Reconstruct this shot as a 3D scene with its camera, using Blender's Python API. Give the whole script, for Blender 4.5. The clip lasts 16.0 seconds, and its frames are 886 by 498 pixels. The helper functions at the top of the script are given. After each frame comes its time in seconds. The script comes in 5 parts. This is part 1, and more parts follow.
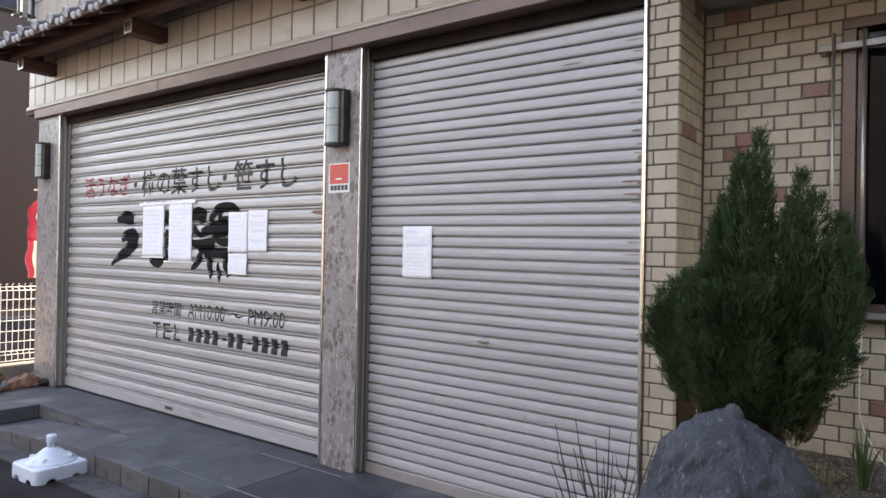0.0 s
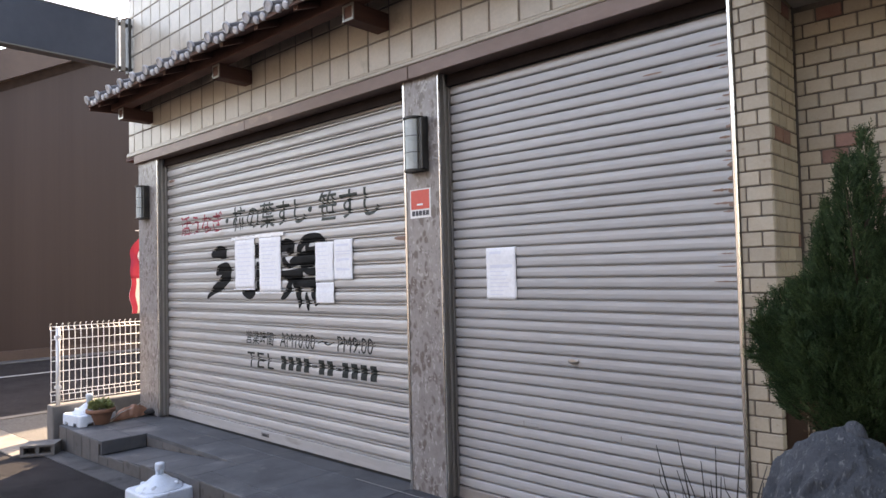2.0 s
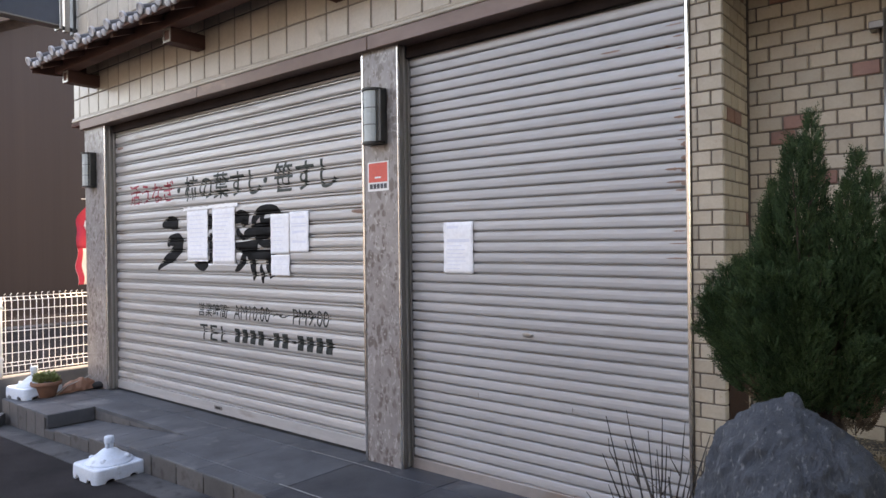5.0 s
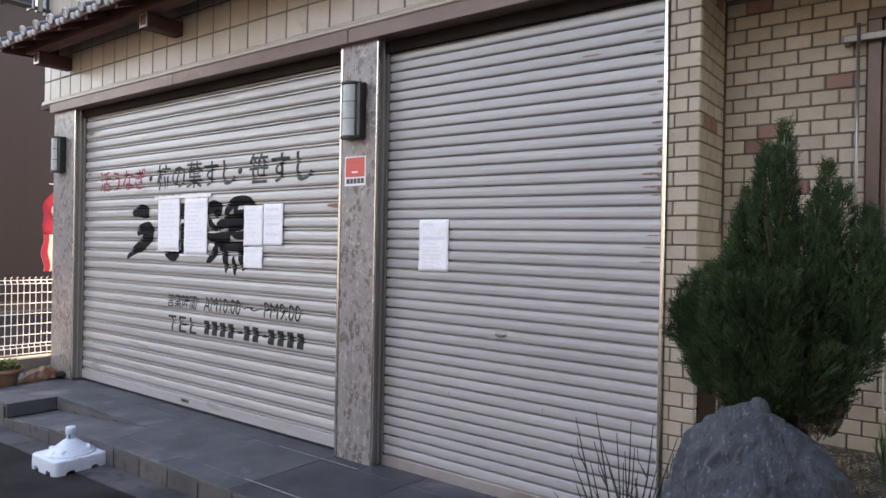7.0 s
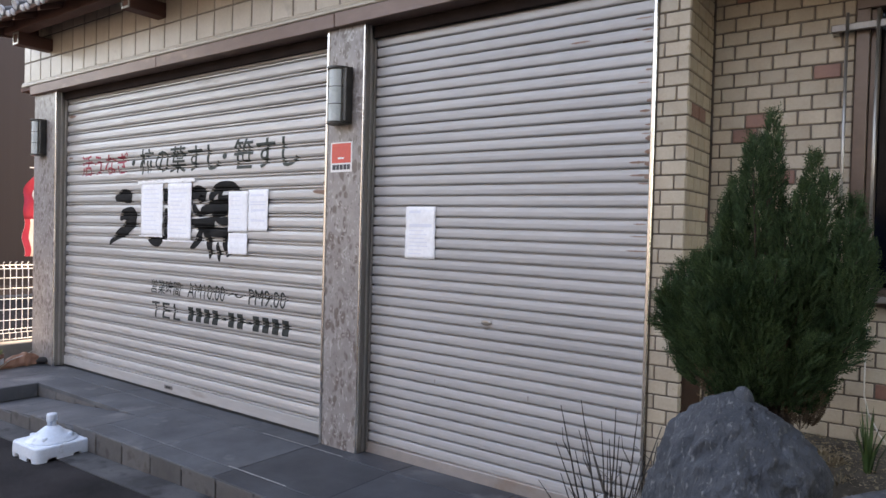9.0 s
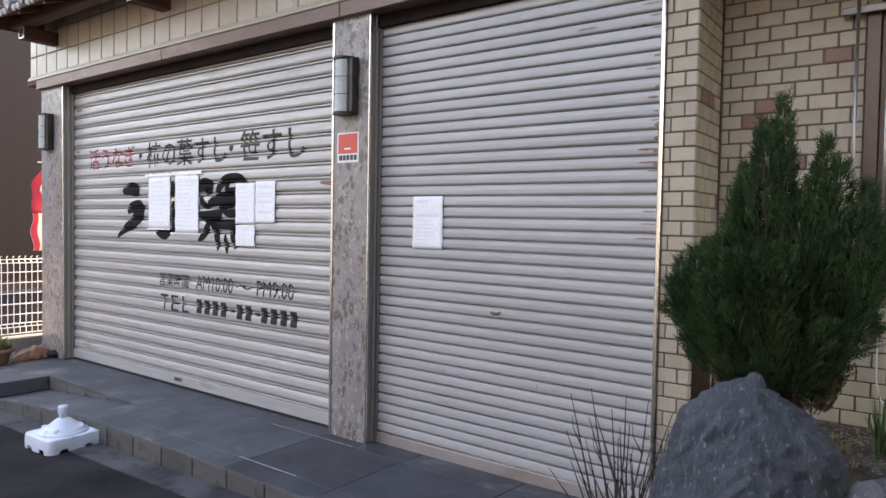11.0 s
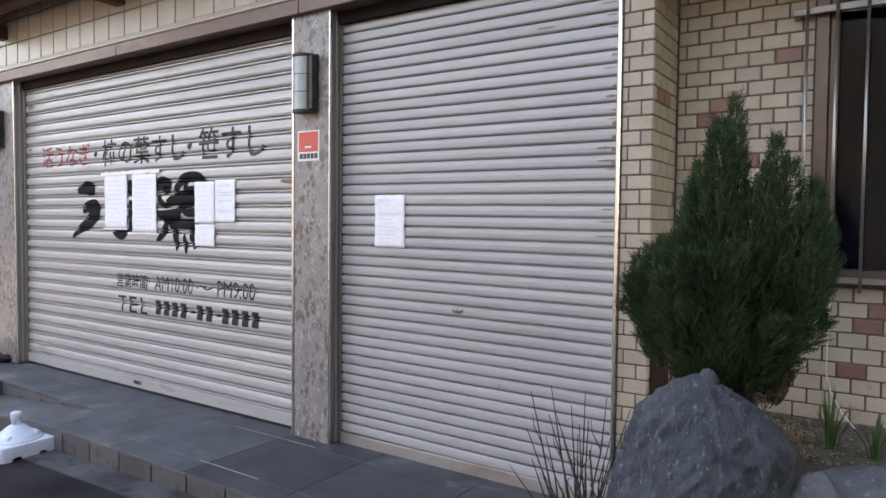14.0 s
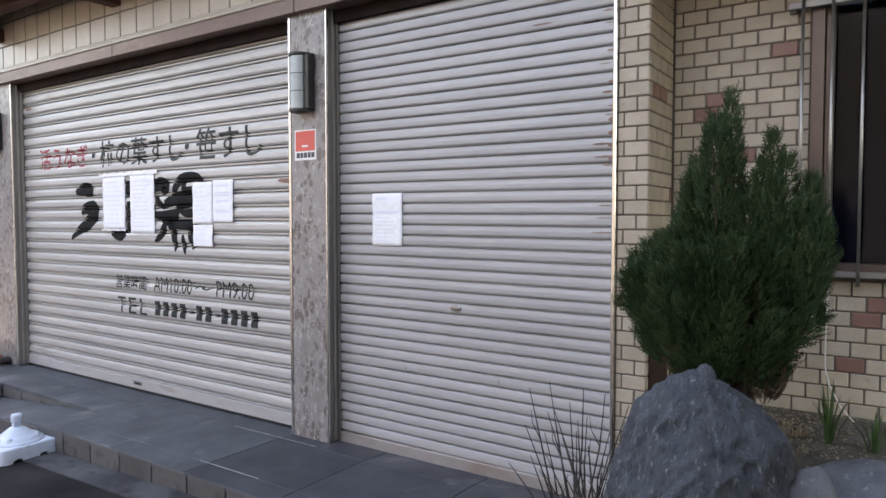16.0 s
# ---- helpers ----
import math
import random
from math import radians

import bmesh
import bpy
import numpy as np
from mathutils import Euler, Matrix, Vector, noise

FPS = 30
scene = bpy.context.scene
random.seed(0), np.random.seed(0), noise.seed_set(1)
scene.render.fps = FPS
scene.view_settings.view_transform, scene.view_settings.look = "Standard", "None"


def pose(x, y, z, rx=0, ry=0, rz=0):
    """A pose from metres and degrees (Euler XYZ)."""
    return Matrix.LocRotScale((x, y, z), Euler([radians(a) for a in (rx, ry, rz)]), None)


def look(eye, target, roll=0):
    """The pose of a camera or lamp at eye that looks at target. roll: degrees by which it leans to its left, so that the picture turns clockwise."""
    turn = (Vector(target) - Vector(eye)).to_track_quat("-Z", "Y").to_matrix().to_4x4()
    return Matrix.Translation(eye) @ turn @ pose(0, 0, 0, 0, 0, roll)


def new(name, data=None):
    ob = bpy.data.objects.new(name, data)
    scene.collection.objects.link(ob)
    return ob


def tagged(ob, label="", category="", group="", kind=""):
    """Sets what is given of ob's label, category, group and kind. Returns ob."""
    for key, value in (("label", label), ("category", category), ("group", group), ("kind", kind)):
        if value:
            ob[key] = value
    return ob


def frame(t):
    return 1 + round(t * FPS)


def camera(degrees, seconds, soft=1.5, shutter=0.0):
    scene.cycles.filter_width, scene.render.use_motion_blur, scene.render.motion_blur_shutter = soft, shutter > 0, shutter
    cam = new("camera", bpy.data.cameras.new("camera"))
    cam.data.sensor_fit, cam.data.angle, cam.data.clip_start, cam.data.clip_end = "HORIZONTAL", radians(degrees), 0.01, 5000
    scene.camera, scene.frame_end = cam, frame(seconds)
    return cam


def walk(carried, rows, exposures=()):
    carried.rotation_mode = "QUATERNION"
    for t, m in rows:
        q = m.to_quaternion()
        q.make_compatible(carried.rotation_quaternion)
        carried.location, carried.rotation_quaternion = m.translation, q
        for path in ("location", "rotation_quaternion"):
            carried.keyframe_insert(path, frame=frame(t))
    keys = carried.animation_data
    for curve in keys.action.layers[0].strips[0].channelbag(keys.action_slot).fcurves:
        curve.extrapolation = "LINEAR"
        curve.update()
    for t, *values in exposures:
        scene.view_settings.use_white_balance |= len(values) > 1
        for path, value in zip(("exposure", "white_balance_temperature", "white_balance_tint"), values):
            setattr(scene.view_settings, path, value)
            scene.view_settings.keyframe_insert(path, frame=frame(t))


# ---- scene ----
cam = camera(66.7, 16.0, 1.5)
PATH = [
    (0, (2.741, -2.991, 1.298), (1.555, -1.38, 1.309), 1.1),
    (0.5, (2.723, -3.005, 1.314), (1.449, -1.463, 1.325), 0.5),
    (1, (2.712, -3.021, 1.308), (1.358, -1.549, 1.337), -0.5),
    (1.5, (2.715, -3.015, 1.301), (1.349, -1.557, 1.368), -1.2),
    (2, (2.714, -3.008, 1.299), (1.352, -1.546, 1.375), -1.4),
    (2.5, (2.719, -3.009, 1.296), (1.375, -1.529, 1.354), -1.6),
    (3, (2.727, -3.009, 1.301), (1.406, -1.508, 1.347), -1.7),
    (3.5, (2.727, -3.024, 1.293), (1.425, -1.506, 1.333), -1.5),
    (4, (2.704, -3.004, 1.3), (1.407, -1.482, 1.321), -1.7),
    (4.5, (2.714, -3.016, 1.3), (1.429, -1.484, 1.305), -1.3),
    (7, (2.702, -3.011, 1.292), (1.495, -1.416, 1.285), 1.1),
    (7.5, (2.706, -2.996, 1.29), (1.495, -1.404, 1.273), 1.4),
    (8, (2.709, -2.988, 1.291), (1.516, -1.383, 1.264), 1.6),
    (8.5, (2.701, -2.993, 1.294), (1.526, -1.375, 1.257), 1.6),
    (11, (2.681, -2.992, 1.28), (1.492, -1.385, 1.212), 1.0),
    (11.5, (2.686, -2.985, 1.289), (1.488, -1.386, 1.204), 1.3),
    (12, (2.71, -2.977, 1.288), (1.58, -1.329, 1.208), 1.1),
    (12.5, (2.698, -2.978, 1.293), (1.59, -1.314, 1.213), 0.7),
    (13, (2.686, -2.982, 1.289), (1.536, -1.347, 1.209), 0.2),
    (13.5, (2.713, -2.966, 1.294), (1.58, -1.319, 1.213), 0.4),
    (14, (2.703, -2.967, 1.295), (1.592, -1.306, 1.216), 0.6),
    (14.5, (2.681, -2.974, 1.293), (1.569, -1.313, 1.213), 0.4),
    (15, (2.685, -2.97, 1.289), (1.569, -1.313, 1.205), 0.3),
    (15.5, (2.701, -2.969, 1.29), (1.582, -1.314, 1.202), 0.2),
    (16, (2.714, -2.956, 1.296), (1.601, -1.296, 1.21), -0.0),
]
walk(cam, [(t, look(eye, target, roll)) for t, eye, target, roll in PATH], [(0, 3.2, 9550, 21), (2, 3.03, 9500, 21), (16, 3.24, 9450, 20)])

# ---- world, sun ----
world = bpy.data.worlds.new("world")
scene.world = world
world.use_nodes = True
sky = world.node_tree.nodes.new("ShaderNodeTexSky")
sky.sky_type, sky.sun_disc = "NISHITA", False
sky.sun_elevation, sky.sun_rotation = radians(33), radians(-31)
world.node_tree.links.new(sky.outputs[0], world.node_tree.nodes["Background"].inputs[0])
world.node_tree.nodes["Background"].inputs[1].default_value = 0.15
sun_data = bpy.data.lights.new("sun", "SUN")
sun_data.energy, sun_data.angle, sun_data.color = 2.7, radians(0.5), (1.0, 0.93, 0.82)
sun = new("sun", sun_data)
SUN = Vector((-0.515 * math.cos(radians(33)), 0.857 * math.cos(radians(33)), math.sin(radians(33))))
sun.matrix_world = look(SUN * 40, (0, 0, 0))


# ---- materials ----
def mat(name, c1, c2, scale=8.0, rough=0.6, metal=0.0, bump=0.0, bscale=60.0, stretch=(1, 1, 1), island=0.0,
        c3=None, spots=3.0, spot_at=0.62, rough2=None, tint=0.0, spec=0.5):
    """A noise mix of two colours in world space, with a finer grain, an optional third colour in spots, and relief."""
    if not name.startswith(("white", "glossy", "polished", "dark", "pale_blue")):
        c1, c2, c3 = ([.74 * q for q in c] if c else None for c in (c1, c2, c3))
    m = bpy.data.materials.new(name)
    m.use_nodes = True
    nt = m.node_tree
    N, L = nt.nodes, nt.links
    b = N["Principled BSDF"]
    geo = N.new("ShaderNodeNewGeometry")
    mp = N.new("ShaderNodeMapping")
    mp.inputs["Scale"].default_value = stretch
    L.new(geo.outputs["Position"], mp.inputs["Vector"])

    def tex(s, detail=6):
        n = N.new("ShaderNodeTexNoise")
        n.inputs["Scale"].default_value, n.inputs["Detail"].default_value = s, detail
        n.inputs["Roughness"].default_value = 0.6
        L.new(mp.outputs[0], n.inputs["Vector"])
        return n.outputs["Fac"]

    def ramp(src, a, z):
        r = N.new("ShaderNodeMapRange")
        r.inputs["From Min"].default_value, r.inputs["From Max"].default_value = a, z
        L.new(src, r.inputs["Value"])
        return r.outputs[0]

    def mix(fac, a, z, mode="MIX"):
        n = N.new("ShaderNodeMix")
        n.data_type, n.blend_type = "RGBA", mode
        for sock, v in ((n.inputs["Factor"], fac), (n.inputs[6], a), (n.inputs[7], z)):
            if hasattr(v, "links"):
                L.new(v, sock)
            else:
                sock.default_value = v if isinstance(v, float) else (*v, 1)
        return n.outputs[2]

    col = mix(ramp(tex(scale), 0.32, 0.68), c1, c2)
    fine = tex(scale * 9, 3)
    grain = N.new("ShaderNodeMapRange")
    grain.inputs["To Min"].default_value, grain.inputs["To Max"].default_value = 0.86, 1.14
    L.new(fine, grain.inputs["Value"])
    gray = N.new("ShaderNodeCombineColor")
    for i in range(3):
        L.new(grain.outputs[0], gray.inputs[i])
    col = mix(1.0, col, gray.outputs[0], "MULTIPLY")
    if c3:
        col = mix(ramp(tex(spots), spot_at, spot_at + 0.09), col, c3)
    if tint or island:
        src = N.new("ShaderNodeObjectInfo").outputs["Random"] if tint else geo.outputs["Random Per Island"]
        amt = tint or island
        r = N.new("ShaderNodeMapRange")
        r.inputs["To Min"].default_value, r.inputs["To Max"].default_value = 1 - amt, 1 + amt
        L.new(src, r.inputs["Value"])
        g = N.new("ShaderNodeCombineColor")
        for i in range(3):
            L.new(r.outputs[0], g.inputs[i])
        col = mix(1.0, col, g.outputs[0], "MULTIPLY")
    L.new(col, b.inputs["Base Color"])
    rr = N.new("ShaderNodeMapRange")
    rr.inputs["To Min"].default_value = rough - 0.08
    rr.inputs["To Max"].default_value = (rough2 if rough2 else rough + 0.08)
    L.new(tex(scale * 2.3), rr.inputs["Value"])
    L.new(rr.outputs[0], b.inputs["Roughness"])
    b.inputs["Metallic"].default_value = metal
    b.inputs["Specular IOR Level"].default_value = spec
    if bump:
        bp = N.new("ShaderNodeBump")
        bp.inputs["Strength"].default_value, bp.inputs["Distance"].default_value = 1.0, bump
        L.new(tex(bscale, 5), bp.inputs["Height"])
        L.new(bp.outputs[0], b.inputs["Normal"])
    return m


M_SHUT_L = mat("grey_painted_slat_wide", (.59, .57, .555), (.72, .70, .68), 2.2, .40, .2, .0006, 30, (.35, 1, 2.5), tint=.06,
               c3=(.50, .455, .42), spots=4.5, spot_at=.60)
M_SHUT_R = mat("grey_painted_slat_narrow", (.53, .525, .528), (.61, .605, .608), 2.0, .48, .18, .0005, 30, (.3, 1, 3), tint=.05,
               c3=(.45, .42, .40), spots=5, spot_at=.68)
M_RUST = mat("rust_streak", (.30, .17, .12), (.40, .28, .23), 14, .8, 0, .0005, 120, (.25, 1, 2))
M_STEEL = mat("polished_steel_trim", (.68, .66, .64), (.78, .76, .73), 5, .26, 1.0, .0003, 20, (1, 1, .15))
M_RAIL = mat("dull_steel_rail", (.30, .28, .27), (.38, .36, .34), 6, .45, .7, .0003, 40, (1, 1, .2))
# The tan third colour paints a warm reflection onto the plate.
M_PLATE = mat("galvanised_plate", (.58, .51, .47), (.66, .59, .55), 4, .32, .5, .0004, 40, (.6, 1, 1), c3=(.54, .42, .35), spots=2.5, spot_at=.56)
M_LINTEL = mat("brown_coated_metal", (.20, .13, .108), (.265, .178, .15), 4, .42, .3, .0006, 60, (.4, 1, 1), c3=(.44, .32, .245), spots=2.6, spot_at=.57)
M_CREAM = mat("cream_glazed_tile", (.59, .515, .425), (.67, .592, .495), 6, .34, 0, .0006, 40, tint=.08, c3=(.50, .43, .35), spots=4, spot_at=.62)
M_GROUT = mat("grey_grout", (.25, .215, .18), (.33, .29, .25), 20, .9, 0, .001, 200)
M_BRICK = mat("buff_brick_tile", (.52, .43, .325), (.595, .515, .405), 9, .5, 0, .0012, 160, tint=.12, c3=(.46, .365, .265), spots=26, spot_at=.64)
M_BRICKR = mat("maroon_brick_tile", (.27, .13, .10), (.35, .18, .14), 12, .5, 0, .0012, 160, tint=.15)
M_MORTAR = mat("dark_mortar_joint", (.125, .105, .09), (.19, .16, .138), 20, .95, 0, .002, 200)
M_WOOD = mat("dark_brown_wood", (.078, .033, .024), (.125, .057, .041), 5, .75, 0, .001, 90, (1, .2, 3))
M_BOARD = mat("dark_brown_board", (.036, .019, .014), (.056, .031, .023), 5, .7, 0, .001, 90, (1, 1, .2), spec=.2)
M_KAWARA = mat("grey_roof_tile", (.085, .088, .098), (.15, .153, .165), 14, .42, .1, .001, 80, tint=.12, c3=(.30, .30, .31), spots=18, spot_at=.64)
M_CAP = mat("pale_weathered_roof_tile", (.50, .50, .53), (.68, .68, .71), 22, .45, .05, .001, 80, tint=.15, c3=(.25, .25, .26), spots=30, spot_at=.6)
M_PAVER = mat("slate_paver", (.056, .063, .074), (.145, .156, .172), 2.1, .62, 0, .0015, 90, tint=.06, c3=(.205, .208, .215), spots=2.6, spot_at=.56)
# Darker copy of slate_paver that lowers the brightness of the right end.
M_PAVERD = mat("darkened_slate_paver", (.026, .029, .036), (.066, .071, .082), 2.6, .60, 0, .0015, 90, tint=.06, c3=(.11, .115, .125), spots=3.0, spot_at=.60)
M_RISER = mat("grey_riser_tile", (.105, .103, .104), (.165, .158, .155), 6, .6, 0, .0015, 90, tint=.15, c3=(.085, .078, .074), spots=6, spot_at=.57)
M_JOINT = mat("paver_joint", (.07, .068, .065), (.11, .105, .10), 20, .95, 0, .002, 150)
M_WHITEPEN = mat("worn_white_line", (.30, .30, .30), (.55, .55, .54), 40, .7)
M_ASPHALT = mat("asphalt", (.016, .0152, .0172), (.043, .039, .041), 2.2, .9, 0, .006, 130, c3=(.080, .074, .072), spots=90, spot_at=.61, spec=.15)
M_CONC = mat("grey_concrete", (.17, .165, .16), (.25, .24, .23), 4, .85, 0, .002, 120, c3=(.18, .175, .165), spots=7, spot_at=.62)
M_EDGE = mat("stained_edging_concrete", (.036, .038, .043), (.105, .107, .112), 2.6, .85, 0, .004, 90, c3=(.028, .028, .032), spots=4, spot_at=.52)
M_LIGHTCONC = mat("light_concrete", (.19, .172, .15), (.27, .25, .22), 3, .85, 0, .002, 120, c3=(.14, .125, .11), spots=5, spot_at=.6)
M_GRAVEL = mat("pale_gravel", (.06, .058, .054), (.16, .153, .142), 45, .9, 0, .010, 60, c3=(.30, .29, .27), spots=60, spot_at=.62)
M_WHITEPL = mat("white_plastic", (.56, .655, .76), (.68, .755, .83), 7, .42, 0, .0006, 60, c3=(.44, .49, .54), spots=11, spot_at=.60)
M_FENCE = mat("white_coated_wire", (.84, .84, .84), (.89, .89, .89), 20, .4)
M_BLACK = mat("dark_lamp_metal", (.035, .036, .036), (.06, .06, .058), 10, .4, .5)
M_FROST = mat("frosted_lamp_glass", (.50, .57, .57), (.58, .64, .64), 6, .28, 0, .0004, 40)
M_PAPER = mat("white_paper", (.91, .92, .95), (.945, .95, .965), 5, .6, 0, .0016, 11)
M_INK = mat("pale_blue_print", (.77, .795, .88), (.83, .85, .92), 60, .8)
M_TAPE = mat("glossy_white_tape", (.93, .93, .93), (.96, .96, .96), 10, .3)
M_PAINT = mat("dark_green_black_lettering", (.050, .060, .054), (.095, .105, .096), 24, .85, 0, 0, c3=(.20, .205, .195), spots=26, spot_at=.63, spec=.2)
M_PAINTS = mat("dark_small_lettering", (.026, .030, .028), (.055, .060, .056), 30, .85, 0, 0, c3=(.13, .13, .125), spots=30, spot_at=.66, spec=.2)
M_PAINTK = mat("black_brush_paint", (.018, .018, .019), (.032, .032, .032), 12, .85, spec=.15)
M_PAINTR = mat("faded_red_lettering", (.44, .035, .06), (.55, .085, .11), 22, .6, c3=(.58, .32, .32), spots=26, spot_at=.62)
M_STKRED = mat("red_sticker", (.98, .115, .085), (1.0, .14, .105), 8, .35)
M_STKWHITE = mat("white_sticker", (.78, .77, .76), (.83, .82, .80), 8, .4)
M_DARKPRINT = mat("dark_print", (.06, .06, .07), (.09, .09, .1), 30, .6)
M_OPP = mat("weathered_plaster", (.155, .158, .165), (.21, .213, .22), .6, .85, 0, .002, 40)
M_SIDING = mat("brown_metal_siding", (.036, .0242, .0242), (.047, .0325, .0315), .8, .55, .1, .0012, 30, (1, 3, .05), spec=.3)
M_ROOF = mat("brown_metal_roof", (.060, .040, .036), (.085, .058, .050), 1.5, .6, .2)
M_SIGN = mat("dark_sign_panel", (.036, .046, .066), (.060, .072, .095), 1.5, .35, 0, 0)
M_ALU = mat("grey_aluminium", (.44, .42, .40), (.54, .52, .49), 5, .35, .8)
M_BRONZE = mat("bronze_window_frame", (.12, .085, .070), (.165, .12, .10), 5, .4, .5)
M_SOFFIT = mat("grey_soffit_board", (.42, .41, .40), (.50, .49, .47), 3, .8)
M_ROCK = mat("blue_grey_rock", (.040, .050, .064), (.108, .124, .146), 5, .68, 0, .016, 60, (2.4, 1.6, .9), c3=(.24, .252, .265), spots=32, spot_at=.585)
M_ROCK2 = mat("pale_grey_rock", (.13, .137, .15), (.23, .237, .248), 8, .8, 0, .012, 34, (1.5, 1.5, .8), c3=(.36, .36, .365), spots=26, spot_at=.60)
M_SOIL = mat("dry_soil", (.085, .070, .053), (.165, .138, .108), 9, .95, 0, .012, 60, c3=(.30, .25, .18), spots=30, spot_at=.62)
M_LEAF = mat("dark_conifer_foliage", (.017, .040, .016), (.052, .090, .036), 9, .7, island=.5, spec=.25)
M_DEAD = mat("dead_brown_foliage", (.10, .065, .038), (.17, .115, .07), 9, .8, island=.3)
M_BARK = mat("rough_bark", (.055, .032, .024), (.10, .066, .048), 12, .9, 0, .006, 60, (1, 1, .3))
M_TWIG = mat("dark_twig", (.030, .027, .025), (.055, .05, .045), 20, .7, tint=.25)
M_GRASS = mat("green_blade", (.035, .085, .02), (.075, .145, .04), 15, .55, island=.25)
M_STRAW = mat("dry_straw", (.30, .23, .15), (.42, .33, .22), 20, .85, island=.2)
M_TERRA = mat("terracotta", (.26, .12, .075), (.34, .17, .11), 9, .8, 0, .0015, 60)
M_SUCC = mat("light_green_succulent", (.22, .28, .10), (.34, .38, .17), 25, .5, island=.2)
M_CLOTH = mat("brown_oilcloth", (.36, .17, .11), (.46, .24, .16), 9, .6, 0, .004, 18)
M_CLOTHD = mat("black_cloth", (.02, .018, .018), (.035, .03, .03), 9, .8)
M_ROPE = mat("pale_rope", (.6, .57, .52), (.7, .67, .62), 30, .8)
M_BANNER = mat("red_banner_cloth", (.58, .035, .085), (.66, .06, .115), 4, .8, 0, .003, 8)
M_BANNERW = mat("white_banner_cloth", (.72, .70, .70), (.8, .78, .78), 4, .8)
M_CABLE = mat("white_cable", (.55, .53, .48), (.62, .60, .55), 20, .5)
# Near-black blue: the dimness of the unlit room is put into this colour.
M_ROOMSHADE = mat("dark_room_shade", (.030, .036, .058), (.045, .052, .078), 2, .9, spec=.1)
# For strips that paint shade under the lintel and under the verge.
M_SHADESTRIP = mat("dark_shade_strip", (.019, .0135, .0125), (.032, .023, .021), 6, .9, 0, .001, 60, spec=.08)


def marble():
    """Grey-mauve stone with brown pebble-like ovals, dark spots and pale flecks and veins."""
    m = mat("brown_veined_marble", (.315, .282, .27), (.44, .405, .39), 6, .35, 0, .0004, 60, (1, 1, .7))
    nt = m.node_tree
    N, L = nt.nodes, nt.links
    geo = N.new("ShaderNodeNewGeometry")
    base = N["Principled BSDF"].inputs["Base Color"]
    col = base.links[0].from_socket
    mp = N.new("ShaderNodeMapping")
    mp.inputs["Scale"].default_value = (1, 1, .62)
    mp.inputs["Rotation"].default_value = (0, .45, 0)
    L.new(geo.outputs["Position"], mp.inputs["Vector"])

    def noise_tex(scale, distortion=0.0, detail=3):
        n = N.new("ShaderNodeTexNoise")
        n.inputs["Scale"].default_value, n.inputs["Distortion"].default_value, n.inputs["Detail"].default_value = scale, distortion, detail
        L.new(mp.outputs[0], n.inputs["Vector"])
        return n

    wobble = noise_tex(14, 0, 2)
    push = N.new("ShaderNodeVectorMath")
    push.operation = "MULTIPLY_ADD"
    push.inputs[1].default_value = (.06, .06, .06)
    L.new(wobble.outputs["Color"], push.inputs[0])
    L.new(mp.outputs[0], push.inputs[2])

    def cells(scale):
        n = N.new("ShaderNodeTexVoronoi")
        n.inputs["Scale"].default_value = scale
        L.new(push.outputs[0], n.inputs["Vector"])
        return n.outputs["Distance"]

    def over(fac, colour, a, z, share, gate=None):
        nonlocal col
        r = N.new("ShaderNodeMapRange")
        r.inputs["From Min"].default_value, r.inputs["From Max"].default_value = a, z
        r.inputs["To Max"].default_value = share
        L.new(fac, r.inputs["Value"])
        f = r.outputs[0]
        if gate:
            g_ = N.new("ShaderNodeMapRange")
            g_.inputs["From Min"].default_value, g_.inputs["From Max"].default_value = gate[1], gate[2]
            L.new(gate[0], g_.inputs["Value"])
            k = N.new("ShaderNodeMath")
            k.operation = "MULTIPLY"
            L.new(f, k.inputs[0])
            L.new(g_.outputs[0], k.inputs[1])
            f = k.outputs[0]
        mx = N.new("ShaderNodeMix")
        mx.data_type = "RGBA"
        L.new(f, mx.inputs["Factor"])
        L.new(col, mx.inputs[6])
        mx.inputs[7].default_value = (*colour, 1)
        col = mx.outputs[2]

    over(cells(24), (.135, .105, .095), .50, .34, .88, (noise_tex(7).outputs["Fac"], .40, .50))
    over(cells(30), (.40, .375, .36), .34, .20, .55, (noise_tex(5).outputs["Fac"], .52, .60))
    over(cells(58), (.075, .06, .055), .30, .16, .8, (noise_tex(16).outputs["Fac"], .52, .60))
    over(noise_tex(20, 2.4).outputs["Fac"], (.47, .44, .425), .58, .64, .75)
    over(cells(90), (.50, .48, .46), .22, .12, .6, (noise_tex(22).outputs["Fac"], .55, .62))
    L.new(col, base)
    return m


M_MARBLE = marble()
M_GLASS = bpy.data.materials.new("window_glass")
M_GLASS.use_nodes = True
g = M_GLASS.node_tree.nodes["Principled BSDF"]
g.inputs["Base Color"].default_value = (.34, .38, .50, 1)
g.inputs["IOR"].default_value = 1.18
g.inputs["Transmission Weight"].default_value, g.inputs["Roughness"].default_value = 1.0, .08


